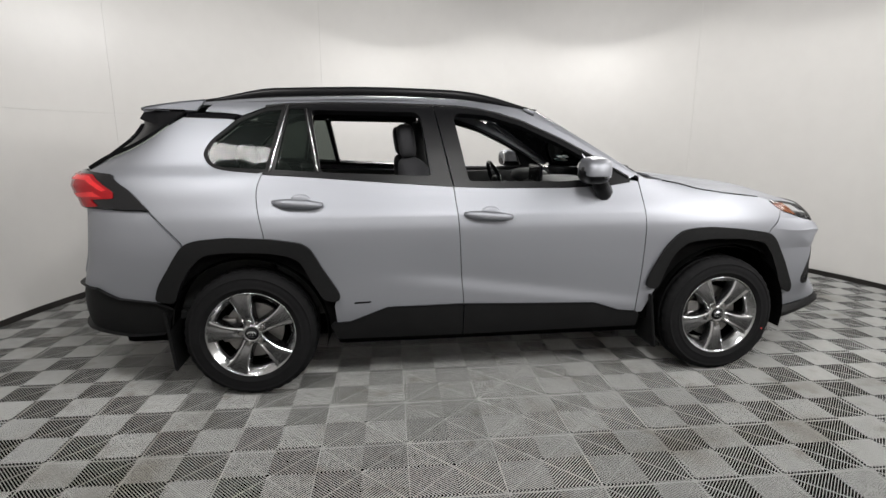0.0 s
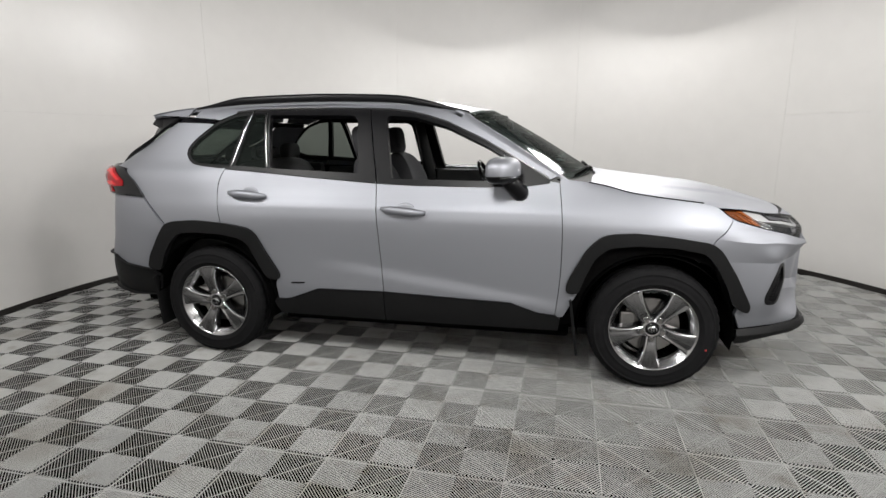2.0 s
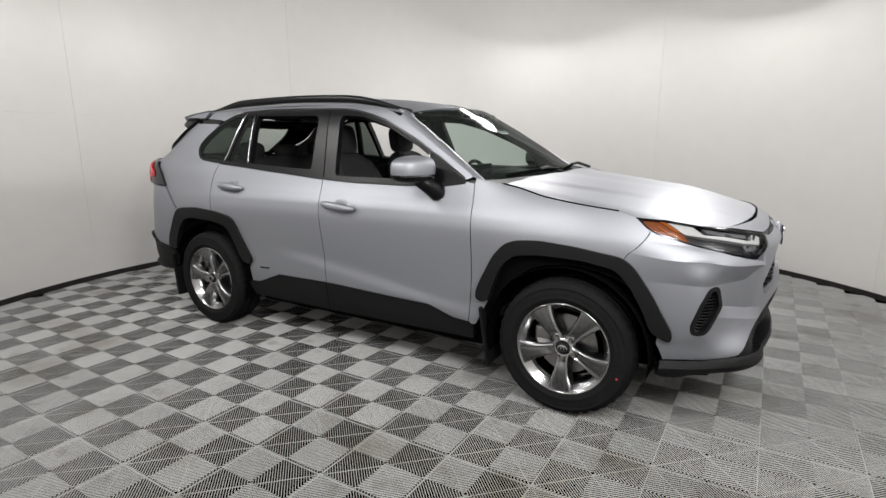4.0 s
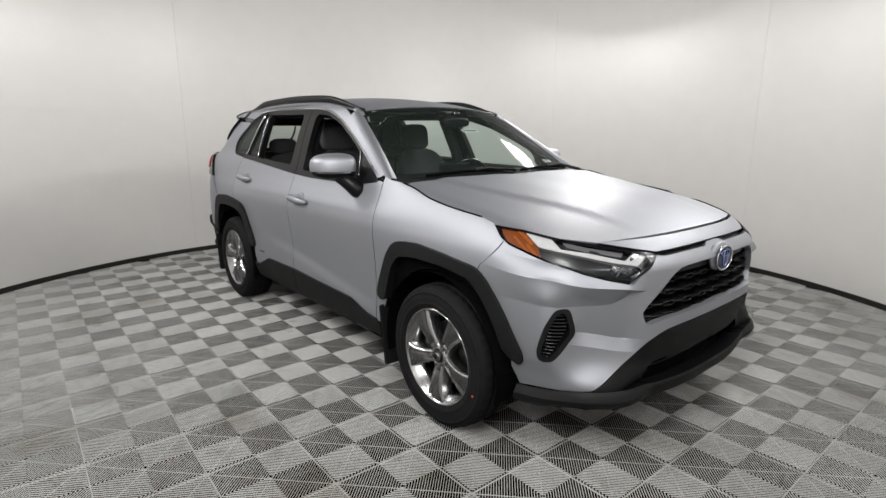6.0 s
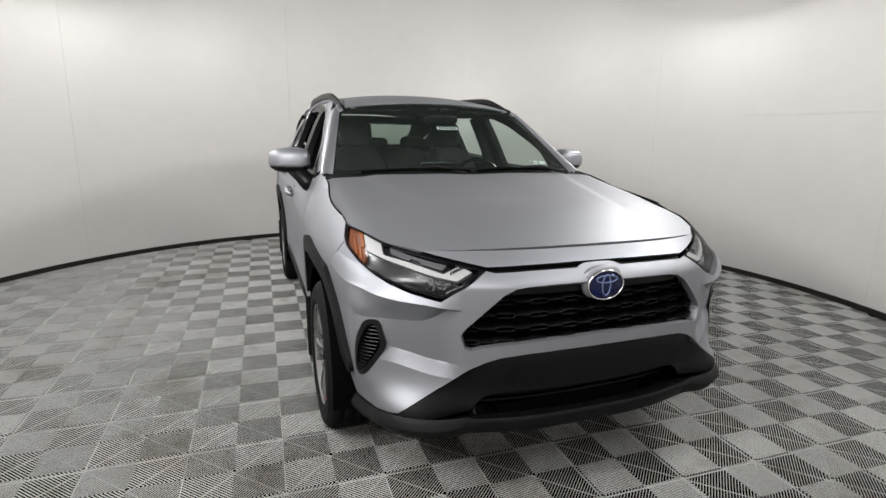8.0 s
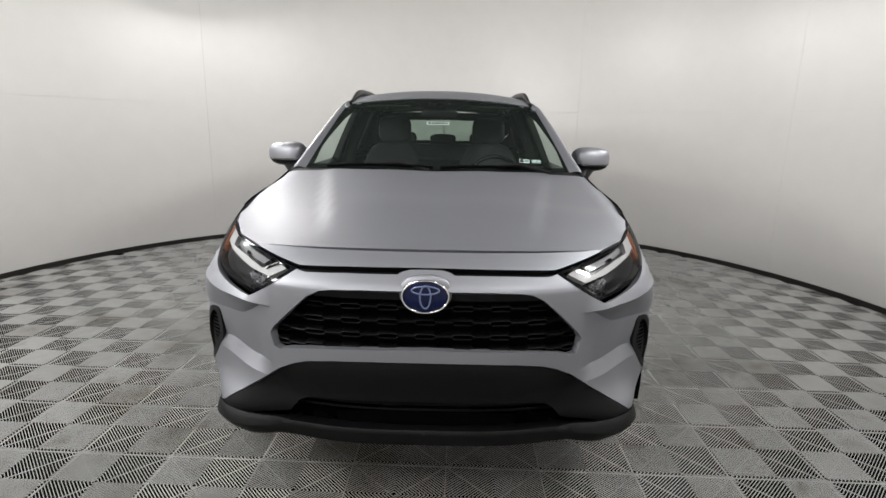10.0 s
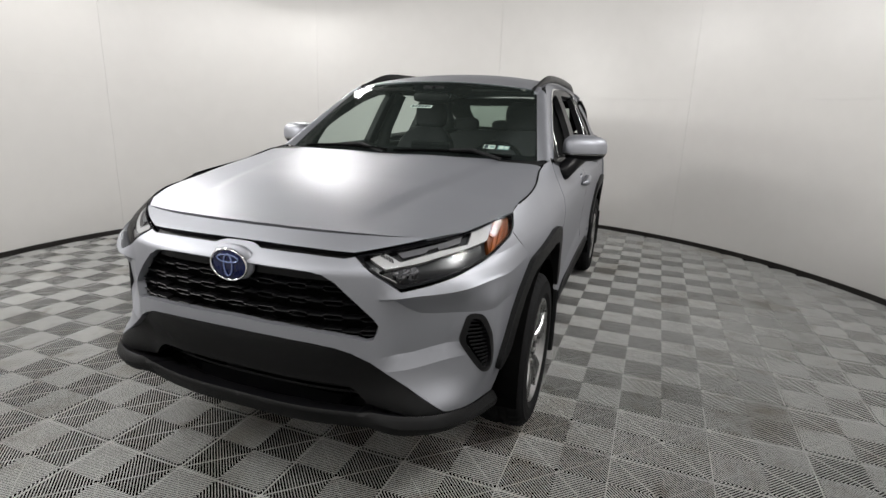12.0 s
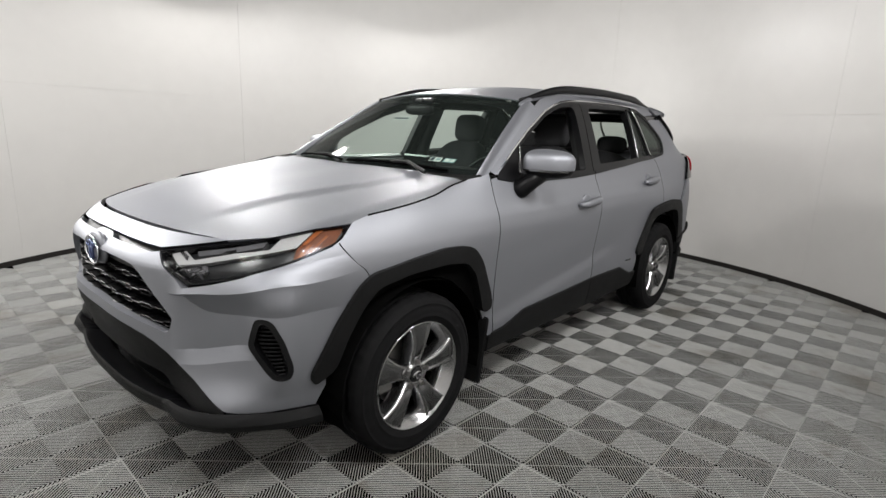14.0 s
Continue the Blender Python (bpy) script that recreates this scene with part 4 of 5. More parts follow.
def roof_at(x, y):
    return Vector((x, y, roof_edge(x) + 0.002 + 0.055 * (1 - (abs(y) / .606) ** 2.2)))


RF = [(.362, 0), (.34, .27), (.262, .599), (-.3, .593), (-.9, .599), (-1.5, .598), (-1.72, .595), (-1.72, 0)]
RF = RF + [(x, -y) for x, y in RF[-2:0:-1]]
panel("roof", RF, M_PAINT, car, surf=roof_at, step=0.04, thick=0.015, edge=M_PAINT, label="silver roof")


def liner_at(x, y):
    return roof_at(x, y) - Vector((0, 0, 0.035))


panel("roof_liner", [(.27, 0), (.18, .53), (-1.6, .53), (-1.6, -.53), (.18, -.53)], M_LINER, car, surf=liner_at, step=0.1, thick=0, label="grey fabric roof liner")


def spoiler_at(x, y):
    return Vector((x, y, roof_edge(x) + 0.003 + 0.052 * (1 - (abs(y) / .615) ** 2.2)))


panel("roof_spoiler", [(-1.725, .597), (-1.80, .604), (-1.878, .608), (-1.93, .42), (-1.945, 0), (-1.93, -.42), (-1.878, -.608), (-1.80, -.604), (-1.725, -.597)], M_PAINT, car, surf=spoiler_at, step=0.04, thick=0.016, label="silver roof spoiler", edge=M_PAINT)


def fin_at(x, z):
    return Vector((x, .627 - .67 * (z - 1.52) - .25 * max(0, -1.80 - x), z))


pair("spoiler_side", [(-1.60, 1.518), (-1.76, 1.520), (-1.865, 1.524), (-1.885, 1.531), (-1.86, 1.538), (-1.79, 1.550), (-1.70, 1.564), (-1.56, 1.578)], M_PAINT, car, surf=fin_at, flip=True, step=0.03, thick=0.012, edge=M_PAINT)
pair("spoiler_side_gap", [(-1.60, 1.516), (-1.88, 1.522), (-1.90, 1.48), (-1.82, 1.455), (-1.68, 1.47)], M_FRAME, car, surf=lambda x, z: fin_at(x, z) - Vector((0, .02, 0)), flip=True, step=0.04, thick=0)
for s in (1, -1):
    # the windscreen post between glass and side windows
    bm = bmesh.new()
    rows = []
    low = [(.235, 1.502), (.38, 1.420), (.54, 1.328), (.694, 1.238), (.80, 1.175), (.86, 1.145)]
    for k in range(25):
        t = k / 24 * (len(low) - 1)
        i = min(int(t), len(low) - 2)
        q = (low[i][0] + (low[i + 1][0] - low[i][0]) * (t - i), low[i][1] + (low[i + 1][1] - low[i][1]) * (t - i))
        p = skin(*q)
        a = 1 - k / 24
        g = screen_at(a * 1.0, .742 - .141 * a)
        row = []
        for j in range(7):
            f = j / 6
            c = p.lerp(g, f) + Vector((.35, .35, .6)).normalized() * 0.016 * math.sin(math.pi * f)
            row.append(bm.verts.new(c * Vector((1, s, 1))))
        rows.append(row)
    for a, b in zip(rows, rows[1:]):
        for j in range(6):
            f = (a[j], b[j], b[j + 1], a[j + 1])
            bm.faces.new(f if s > 0 else f[::-1])
    part("windshield_post", bm, M_PAINT, car, "silver windshield post", smooth=True)
    bm = bmesh.new()
    blob(bm, (.245, s * .603, 1.521), (.060, .022, .015), 2.4, rot=Matrix.Rotation(radians(22), 3, "Y"), nu=18, nv=10)
    part("roof_corner", bm, M_PAINT, car, smooth=True)
    # rails
    bm = bmesh.new()
    pts, rad = [], []
    for k in range(31):
        x = .27 - 1.83 * k / 30
        e = min(1, k / 7, (30 - k) / 6)
        pts.append((x, s * (.584 + .010 * e), roof_edge(x) + .006 + .025 * ease(0, 1, e)))
        rad.append(.010 + .008 * ease(0, 1, e))
    tube(bm, pts, rad, 14, 1.35)
    rail = part("roof_rail", bm, M_FRAME, car, "black roof rail", smooth=True)

# cowl and wipers
def cowl_at(x, y):
    return Vector((x, y, 1.150 - .03 * y * y + (1.03 - x) * 0.10))


panel("cowl", [(1.10, -.60), (1.115, 0), (1.10, .60), (1.02, .74), (.86, .80), (.80, .72), (.95, .4), (.98, 0), (.95, -.4), (.80, -.72), (.86, -.80), (1.02, -.74)], M_PLASTIC, car, surf=cowl_at, step=0.06, thick=0.01, label="black cowl panel")
for y0, y1, a1 in ((.62, .02, .06), (-.02, -.60, .05)):
    wiper = new("wiper")
    wiper.parent = car
    tagged(wiper, label="black windshield wiper at rest")
    pts = [screen_at(.015 + .05 * math.sin(math.pi * k / 10) * .5, y0 + (y1 - y0) * k / 10) + Vector((.012, 0, .006)) for k in range(11)]
    bm = bmesh.new()
    tube(bm, pts, .007, 6)
    part("blade", bm, M_DARK, wiper)
    bm = bmesh.new()
    mid = pts[5]
    tube(bm, [Vector((1.035, y0 - .02, 1.165)), mid + Vector((.012, (y0 - y1) * .2, .012)), mid + Vector((.006, 0, .006))], .010, 6)
    part("arm", bm, M_PLASTIC, wiper)


# ---------------------------------------------------------------- handles, mirrors, badges
for s in (1, -1):
    for x0, x1, z0, z1, d in ((-.196, .066, .984, .964, fdoors), (-1.194, -.943, 1.056, 1.040, rdoors)):
        parent = d[0 if s > 0 else 1]
        handle = new("door_handle")
        handle.parent = parent
        bm = bmesh.new()
        pts, rad = [], []
        for k in range(13):
            f = k / 12
            x, z = x0 + (x1 - x0) * f, z0 + (z1 - z0) * f
            pts.append((skin(x, z) + Vector((0, .010 + .022 * min(1, 4 * f * (1 - f) * 1.6), 0))) * Vector((1, s, 1)))
            rad.append(.010 + .011 * min(1, 5 * f * (1 - f)))
        tube(bm, pts, rad, 12, 1.15)
        part("grip", bm, M_PAINT, handle, smooth=True)
        xc, zc = x0 * .45 + x1 * .55, (z0 + z1) / 2
        bm = bmesh.new()
        c = skin(xc, zc) * Vector((1, s, 1))
        blob(bm, c + Vector((0, -.010 * s, 0)), (.056, .013, .046), 2.2)
        part("recess", bm, M_PAINT, handle, smooth=True)
    # mirrors
    mirror = new("door_mirror")
    mirror.parent = fdoors[0 if s > 0 else 1]

    def shell(p):
        q = p.copy()
        f = (p.y + .115) / .23
        q.z *= 1 - .14 * f
        q.x *= 1 - .20 * f
        q.x -= .045 * f * f
        if q.x > 0:
            q.x *= 1.0
        else:
            q.x *= .70
        return q

    bm = bmesh.new()
    blob(bm, (0, 0, 0), (.112, .118, .077), 3.0, shape=shell)
    bmesh.ops.bisect_plane(bm, geom=bm.verts[:] + bm.edges[:] + bm.faces[:], plane_co=(0, 0, -.026), plane_no=(0, 0, -1), clear_outer=True)
    bmesh.ops.transform(bm, matrix=Matrix.Translation((.505, .942 * s, 1.212)) @ Matrix.Diagonal((1, s, 1, 1)), verts=bm.verts)
    if s < 0:
        bmesh.ops.reverse_faces(bm, faces=bm.faces)
    part("cap", bm, M_PAINT, mirror, "silver mirror cap", smooth=True)
    bm = bmesh.new()
    blob(bm, (0, 0, 0), (.109, .115, .075), 3.0, shape=shell)
    bmesh.ops.transform(bm, matrix=Matrix.Translation((.503, .942 * s, 1.209)) @ Matrix.Diagonal((1, s, 1, 1)), verts=bm.verts)
    if s < 0:
        bmesh.ops.reverse_faces(bm, faces=bm.faces)
    part("housing", bm, M_FRAME, mirror, "black mirror housing", smooth=True)
    bm = bmesh.new()
    blob(bm, (.440, .935 * s, 1.210), (.005, .090, .050), 3.2)
    part("mirror_glass", bm, M_MIRROR, mirror, "mirror glass", smooth=True)
    bm = bmesh.new()
    tube(bm, [(.525, .93 * s, 1.165), (.560, .885 * s, 1.130), (.600, .845 * s, 1.085), (.605, .825 * s, 1.07)], [.036, .044, .050, .046], 12, 1.0)
    part("foot", bm, M_FRAME, mirror, "black mirror foot", smooth=True)
    bm = bmesh.new()
    blob(bm, (0, 0, 0), (.1135, .1195, .0775), 3.0, shape=shell, nv=40)
    for z_, d_ in ((-.0262, 1), (-.0345, -1)):
        bmesh.ops.bisect_plane(bm, geom=bm.verts[:] + bm.edges[:] + bm.faces[:], plane_co=(0, 0, z_), plane_no=(0, 0, d_), clear_outer=True)
    bmesh.ops.bisect_plane(bm, geom=bm.verts[:] + bm.edges[:] + bm.faces[:], plane_co=(.0, 0, 0), plane_no=(-1, 0, 0), clear_outer=True)
    bmesh.ops.transform(bm, matrix=Matrix.Translation((.505, .942 * s, 1.212)) @ Matrix.Diagonal((1, s, 1, 1)), verts=bm.verts)
    part("signal_strip", bm, M_ALLOYLIP, mirror, "thin bright signal strip", smooth=True)
    # side badge: plain bar, its lettering too small to read
    panel("badge", [(-.797, .502), (-.711, .505), (-.706, .514), (-.792, .511)], M_GLOSSBLACK, car, off=0.003, thick=0.004, sides=(s,), step=.03, label="small black badge bar")
# ---------------------------------------------------------------- underside, linings, wheels
ARCH_F = [(1.345 + .415 * math.cos(radians(a)), .36 + .415 * math.sin(radians(a))) for a in range(-12, 193, 12)]
ARCH_R = [(x - 2.69, z) for x, z in ARCH_F]
CORE = [(1.72, .33), (1.70, .95), (1.55, 1.0), (.80, 1.09), (-1.2, 1.15), (-1.9, 1.15), (-2.0, .9), (-1.76, .30)] + ARCH_R[::-1] + [(-.93, .33), (.93, .33)] + ARCH_F[::-1]
# black sheet behind the skin so that panel gaps look shaded
pair("gap_shade_panel", CORE, M_DARK, car, off=-0.022, thick=0, step=0.08)
# underside coloured black for the shade beneath the car
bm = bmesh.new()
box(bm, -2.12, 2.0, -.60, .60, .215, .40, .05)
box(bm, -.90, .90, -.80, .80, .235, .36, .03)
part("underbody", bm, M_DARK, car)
for cx in (1.345, -1.345):
    for s in (1, -1):
        # liner coloured near-black for the shade around the wheel
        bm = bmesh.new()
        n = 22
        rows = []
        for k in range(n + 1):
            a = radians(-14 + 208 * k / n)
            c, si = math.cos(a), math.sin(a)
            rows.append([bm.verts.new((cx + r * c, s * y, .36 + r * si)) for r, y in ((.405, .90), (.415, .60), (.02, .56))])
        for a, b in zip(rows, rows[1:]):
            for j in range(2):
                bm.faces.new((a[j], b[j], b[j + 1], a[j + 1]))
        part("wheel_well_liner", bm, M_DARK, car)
        # mud flap behind the wheel
        bm = bmesh.new()
        fx = cx - .425 if cx > 0 else cx - .405
        rot = Matrix.Rotation(radians(-8 if cx > 0 else -6), 4, "Y")
        v = bmesh.ops.create_cube(bm, size=1, matrix=Matrix.Translation((fx, s * .80, .335)) @ rot @ Matrix.Diagonal((.016, .235, .33, 1)))["verts"]
        bmesh.ops.bevel(bm, geom=list({e for q in v for e in q.link_edges}), offset=.006, segments=2, affect="EDGES")
        part("mud_flap", bm, M_PLASTIC, car, "black mud flap")

HUB_Z = 0.350


def make_wheel(spin):
    """A wheel standing with its outer face towards +y; parts tyre, rim, spokes, nuts, cap, disc, caliper."""
    w = new("wheel")
    n = 120
    bm = bmesh.new()
    prof = [(.226, .085), (.236, .100), (.246, .108), (.258, .1115), (.2595, .1135), (.2635, .1138), (.265, .1125), (.280, .1150), (.300, .1135), (.3115, .1095), (.3125, .1112), (.3155, .1100), (.3165, .1070), (.322, .104), (.334, .096), (.343, .086), (.3475, .070), (.3500, .052), (.3430, .050), (.3430, .044), (.3503, .042),
            (.3505, .012), (.3435, .010), (.3435, -.010), (.3505, -.012), (.3503, -.042), (.3430, -.044), (.3430, -.050), (.3500, -.052), (.3475, -.070), (.343, -.086), (.322, -.104), (.28, -.114), (.24, -.109), (.226, -.085)]
    rows = lathe(bm, prof, n)
    for i, (r, y) in enumerate(prof):
        if r > .336 and abs(y) > .051:
            for k in range(n):
                if k % 3 == 0:
                    rows[i][k].co *= Vector((1 - .0065 / r, 1, 1 - .0065 / r))
        elif r > .349 and abs(y) < .049:
            for k in range(n):
                if (k + (1 if y > 0 else 0)) % 4 == 0:
                    rows[i][k].co *= Vector((1 - .003 / r, 1, 1 - .003 / r))
    part("tyre", bm, M_RUBBER, w, "black all-season tyre", smooth=True)
    bm = bmesh.new()
    lathe(bm, [(.229, .086), (.2355, .097), (.2365, .1025), (.2335, .105), (.229, .102), (.225, .093), (.214, .088), (.210, .070), (.200, .066), (.198, .030), (.192, -.060), (.200, -.090)], 80)
    part("rim", bm, M_ALLOYLIP, w, "bright alloy rim lip", smooth=True)
    # black disc in place of the shade inside the barrel
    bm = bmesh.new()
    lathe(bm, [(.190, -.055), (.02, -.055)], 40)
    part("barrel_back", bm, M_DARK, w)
    bm = bmesh.new()
    lathe(bm, [(.060, .010), (.155, .010), (.155, -.012), (.060, -.012), (.060, .030), (.0, .030)], 56)
    part("brake_disc", bm, M_STEEL, w, "grey steel brake disc", smooth=False)
    bm = bmesh.new()
    box(bm, .085, .165, -.03, .035, -.06, .075, .012)
    part("brake_caliper", bm, M_STEEL, w)
    # five broad spokes, flaring towards the rim: a flat face between bright chamfers, with a ridge on the trailing side
    for k in range(5):
        a0 = radians(spin + 72 * k)
        turn = Matrix.Rotation(-a0, 4, "Y")
        bm = bmesh.new()
        rows = []
        for i in range(13):
            f = i / 12
            r = .040 + (.2275 - .040) * f
            hw = .0255 + .007 * f + .033 * f ** 2.6
            top = .079 + .014 * math.sin(math.pi * min(1, f * .9)) + .013 * f
            off = .010 * f
            dip = .013 * math.exp(-((f - .10) / .16) ** 2)
            sect = [(-hw - .014, top - .064), (-hw - .005, top - .016), (-hw + .001, top - .003), (-hw + .005, top), (-hw * .42, top - .001 - dip), (0, top - .002 - dip * 1.1), (hw * .40, top - .003 - dip),
                    (hw * .62, top - .009), (hw - .006, top - .001), (hw, top - .004), (hw + .005, top - .016), (hw + .014, top - .064)]
            rows.append([bm.verts.new(turn @ Vector((r, y, t + off))) for t, y in sect])
        for p, q in zip(rows, rows[1:]):
            for j in range(11):
                bm.faces.new((p[j], p[j + 1], q[j + 1], q[j]))
        bm.faces.new(rows[0])
        ob = part("spoke", bm, M_ALLOY, w, smooth=True)
        ob.data.materials.append(M_ALLOYLIP)
        for idx, p in enumerate(ob.data.polygons):
            if idx % 11 in (1, 2, 7, 8, 9) and idx < 132:
                p.material_index = 1
            if idx % 11 in (2, 8):
                p.use_smooth = False
    bm = bmesh.new()
    lathe(bm, [(.060, .030), (.058, .070), (.052, .080), (.046, .0845), (.038, .0865), (.034, .081), (.030, .081)], 40)
    part("hub", bm, M_ALLOYLIP, w, smooth=True)
    for k in range(5):
        a = radians(spin + 72 * k + 2)
        c, si = math.cos(a), math.sin(a)
        m = Matrix.Translation((.0575 * c, .083, .0575 * si)) @ Matrix.Rotation(radians(90), 4, "X")
        bm = bmesh.new()
        bmesh.ops.create_cone(bm, cap_ends=True, segments=6, radius1=.0118, radius2=.0100, depth=.024, matrix=m)
        part("lug_nut", bm, M_STEEL, w)
        bm = bmesh.new()
        ring = []
        for i in range(24):
            t = 2 * math.pi * i / 24
            d = Vector((math.cos(t), 0, math.sin(t)))
            p = Vector((.0575 * c, .0795, .0575 * si))
            ring.append([bm.verts.new(p + d * .0145 + Vector((0, -.02, 0))), bm.verts.new(p + d * .015), bm.verts.new(p + d * .0175 + Vector((0, .005, 0))), bm.verts.new(p + d * .0215 + Vector((0, -.004, 0)))])
        for i in range(24):
            for q in range(3):
                bm.faces.new((ring[i][q], ring[(i + 1) % 24][q], ring[(i + 1) % 24][q + 1], ring[i][q + 1]))
        part("nut_pocket", bm, M_ALLOYLIP, w, smooth=True)
    bm = bmesh.new()
    lathe(bm, [(.033, .078), (.033, .088), (.030, .091), (.0, .092)], 32)
    cap = part("centre_cap", bm, M_GLOSSBLACK, w, "dark centre cap with a plain oval mark", smooth=True)
    bm = bmesh.new()
    for a_, b_ in ((.022, .0155), (.007, .014)):
        ring = []
        for i in range(28):
            t = 2 * math.pi * i / 28
            p = Vector((a_ * math.cos(t), .0925, b_ * math.sin(t)))
            d = Vector((math.cos(t), 0, math.sin(t)))
            ring.append([bm.verts.new(p + d * .0018 * math.cos(q) + Vector((0, .0018 * math.sin(q), 0))) for q in (0, 2.1, 4.2)])
        for i in range(28):
            for j in range(3):
                bm.faces.new((ring[i][j], ring[i][(j + 1) % 3], ring[(i + 1) % 28][(j + 1) % 3], ring[(i + 1) % 28][j]))
    part("cap_mark", bm, M_CHROME, w)
    return w


for cx, s, spin in ((1.345, -1, -90), (1.345, 1, 20), (-1.345, -1, -112), (-1.345, 1, 5)):
    w = make_wheel(spin if s > 0 else 180 - spin)
    w.matrix_basis = Matrix.Translation((cx, s * .797, HUB_Z)) @ (Matrix.Identity(4) if s > 0 else Matrix.Rotation(math.pi, 4, "Z"))
    w.parent = car
    if cx > 0 and s < 0:
        bm = bmesh.new()
        bmesh.ops.create_cone(bm, cap_ends=True, segments=14, radius1=.0055, radius2=.005, depth=.002, matrix=Matrix.Translation((-.274, .1150, -.090)) @ Matrix.Rotation(radians(90), 4, "X"))
        part("tyre_mark", bm, M_MARK, w, "small red paint dot")

# ---------------------------------------------------------------- cabin
bm = bmesh.new()
box(bm, -1.95, .95, -.74, .74, .40, .45, .01)
part("cabin_floor", bm, M_DASH, car)
for s in (1, -1):
    for name, x0, x1, z1 in (("front_door_trim", -.22, .80, 1.118), ("rear_door_trim", -1.22, -.27, 1.135)):
        bm = bmesh.new()
        box(bm, x0, x1, min(s * .70, s * .765), max(s * .70, s * .765), .45, z1, .02)
        box(bm, x0 + .1, x1 - .25, min(s * .64, s * .71), max(s * .64, s * .71), .78, .85, .02)
        part(name, bm, M_DASH, car, "dark door trim with arm rest")
    bm = bmesh.new()
    tube(bm, [(-.27, s * .74, 1.0), (-.30, s * .68, 1.25), (-.335, s * .575, 1.50)], [.055, .045, .04], 10)
    part("centre_post_trim", bm, M_DASH, car, smooth=True)
    bm = bmesh.new()
    box(bm, -1.95, -1.25, min(s * .62, s * .72), max(s * .62, s * .72), .45, 1.17, .03)
    part("rear_side_trim", bm, M_DASH, car)


def make_front_seat(y):
    seat = new("front_seat")
    seat.parent = car
    tagged(seat, label="dark fabric front seat with headrest")
    bm = bmesh.new()
    blob(bm, (-.10, y, .66), (.27, .25, .10), 3.4, rot=Matrix.Rotation(radians(-7), 3, "Y"))
    part("cushion", bm, M_FABRIC, seat, smooth=True)
    bm = bmesh.new()

    def wing(p):
        q = p.copy()
        q.x += .10 * (p.y / .25) ** 2 * (1 if p.x > 0 else .2)
        q.y *= 1 - .22 * max(0, p.z / .34)
        return q
    blob(bm, (-.385, y, .945), (.085, .25, .335), 3.2, rot=Matrix.Rotation(radians(-17), 3, "Y"), shape=wing)
    part("backrest", bm, M_FABRIC2, seat, smooth=True)
    bm = bmesh.new()
    blob(bm, (-.475, y, 1.362), (.052, .128, .104), 3.8, rot=Matrix.Rotation(radians(-8), 3, "Y"))
    part("headrest", bm, M_FABRIC2, seat, smooth=True)
    bm = bmesh.new()
    for d in (-.06, .06):
        tube(bm, [(-.47, y + d, 1.18), (-.478, y + d, 1.32)], .007, 8)
    part("headrest_post", bm, M_STEEL, seat)


make_front_seat(.37)
make_front_seat(-.37)
rear = new("rear_seat")
rear.parent = car
tagged(rear, label="dark fabric rear bench with headrests")
bm = bmesh.new()
blob(bm, (-.98, 0, .66), (.27, .64, .11), 4)
part("cushion", bm, M_FABRIC, rear, smooth=True)
bm = bmesh.new()
blob(bm, (-1.30, 0, .93), (.09, .62, .31), 4, rot=Matrix.Rotation(radians(-18), 3, "Y"))
part("backrest", bm, M_FABRIC, rear, smooth=True)
for y in (-.38, 0, .38):
    bm = bmesh.new()
    blob(bm, (-1.415, y, 1.275), (.05, .125, .07 if y else .05), 3)
    part("headrest", bm, M_FABRIC, rear, smooth=True)
bm = bmesh.new()


def dash_shape(p):
    q = p.copy()
    q.z -= .12 * max(0, p.x / .24) * 0 + .03 * (p.y / .7) ** 2
    return q


blob(bm, (.66, 0, .96), (.25, .70, .155), 4, shape=dash_shape)
part("dashboard", bm, M_DASH, car, "dark soft dashboard", smooth=True)
bm = bmesh.new()
blob(bm, (.52, .37, 1.10), (.13, .19, .055), 2.6)
part("instrument_hood", bm, M_DASH, car, smooth=True)
bm = bmesh.new()
box(bm, .445, .475, -.13, .13, 1.06, 1.20, .012)
part("centre_screen", bm, M_GLOSSBLACK, car, "black centre touch screen")
bm = bmesh.new()
box(bm, -.35, .45, -.12, .12, .45, .78, .04)
part("centre_console", bm, M_DASH, car)
steer = new("steering_wheel")
steer.parent = car
tagged(steer, label="black three-spoke steering wheel")
sm = Matrix.Translation((.275, .37, 1.035)) @ Matrix.Rotation(radians(66), 4, "Y")
bm = bmesh.new()
rows = []
for i in range(36):
    t = 2 * math.pi * i / 36
    d = Vector((math.cos(t), math.sin(t), 0))
    rows.append([bm.verts.new(sm @ (d * (.180 + .015 * math.cos(q)) + Vector((0, 0, .015 * math.sin(q))))) for q in (k * math.pi / 4 for k in range(8))])
for i in range(36):
    for k in range(8):
        bm.faces.new((rows[i][k], rows[i][(k + 1) % 8], rows[(i + 1) % 36][(k + 1) % 8], rows[(i + 1) % 36][k]))
part("ring", bm, M_GLOSSBLACK, steer, smooth=True)
bm = bmesh.new()
blob(bm, (0, 0, 0), (.07, .08, .03), 3)
for a in (90, -90, 0):
    c, s_ = math.cos(radians(a)), math.sin(radians(a))
    tube(bm, [(.04 * c, .04 * s_, 0), (.175 * c, .175 * s_, .0)], .018, 8, .5)
bmesh.ops.transform(bm, matrix=sm, verts=bm.verts)
part("hub", bm, M_DASH, steer, smooth=True)
bm = bmesh.new()
tube(bm, [(.30, .37, 1.02), (.55, .37, .95)], .05, 10)
part("column", bm, M_DASH, steer)
bm = bmesh.new()
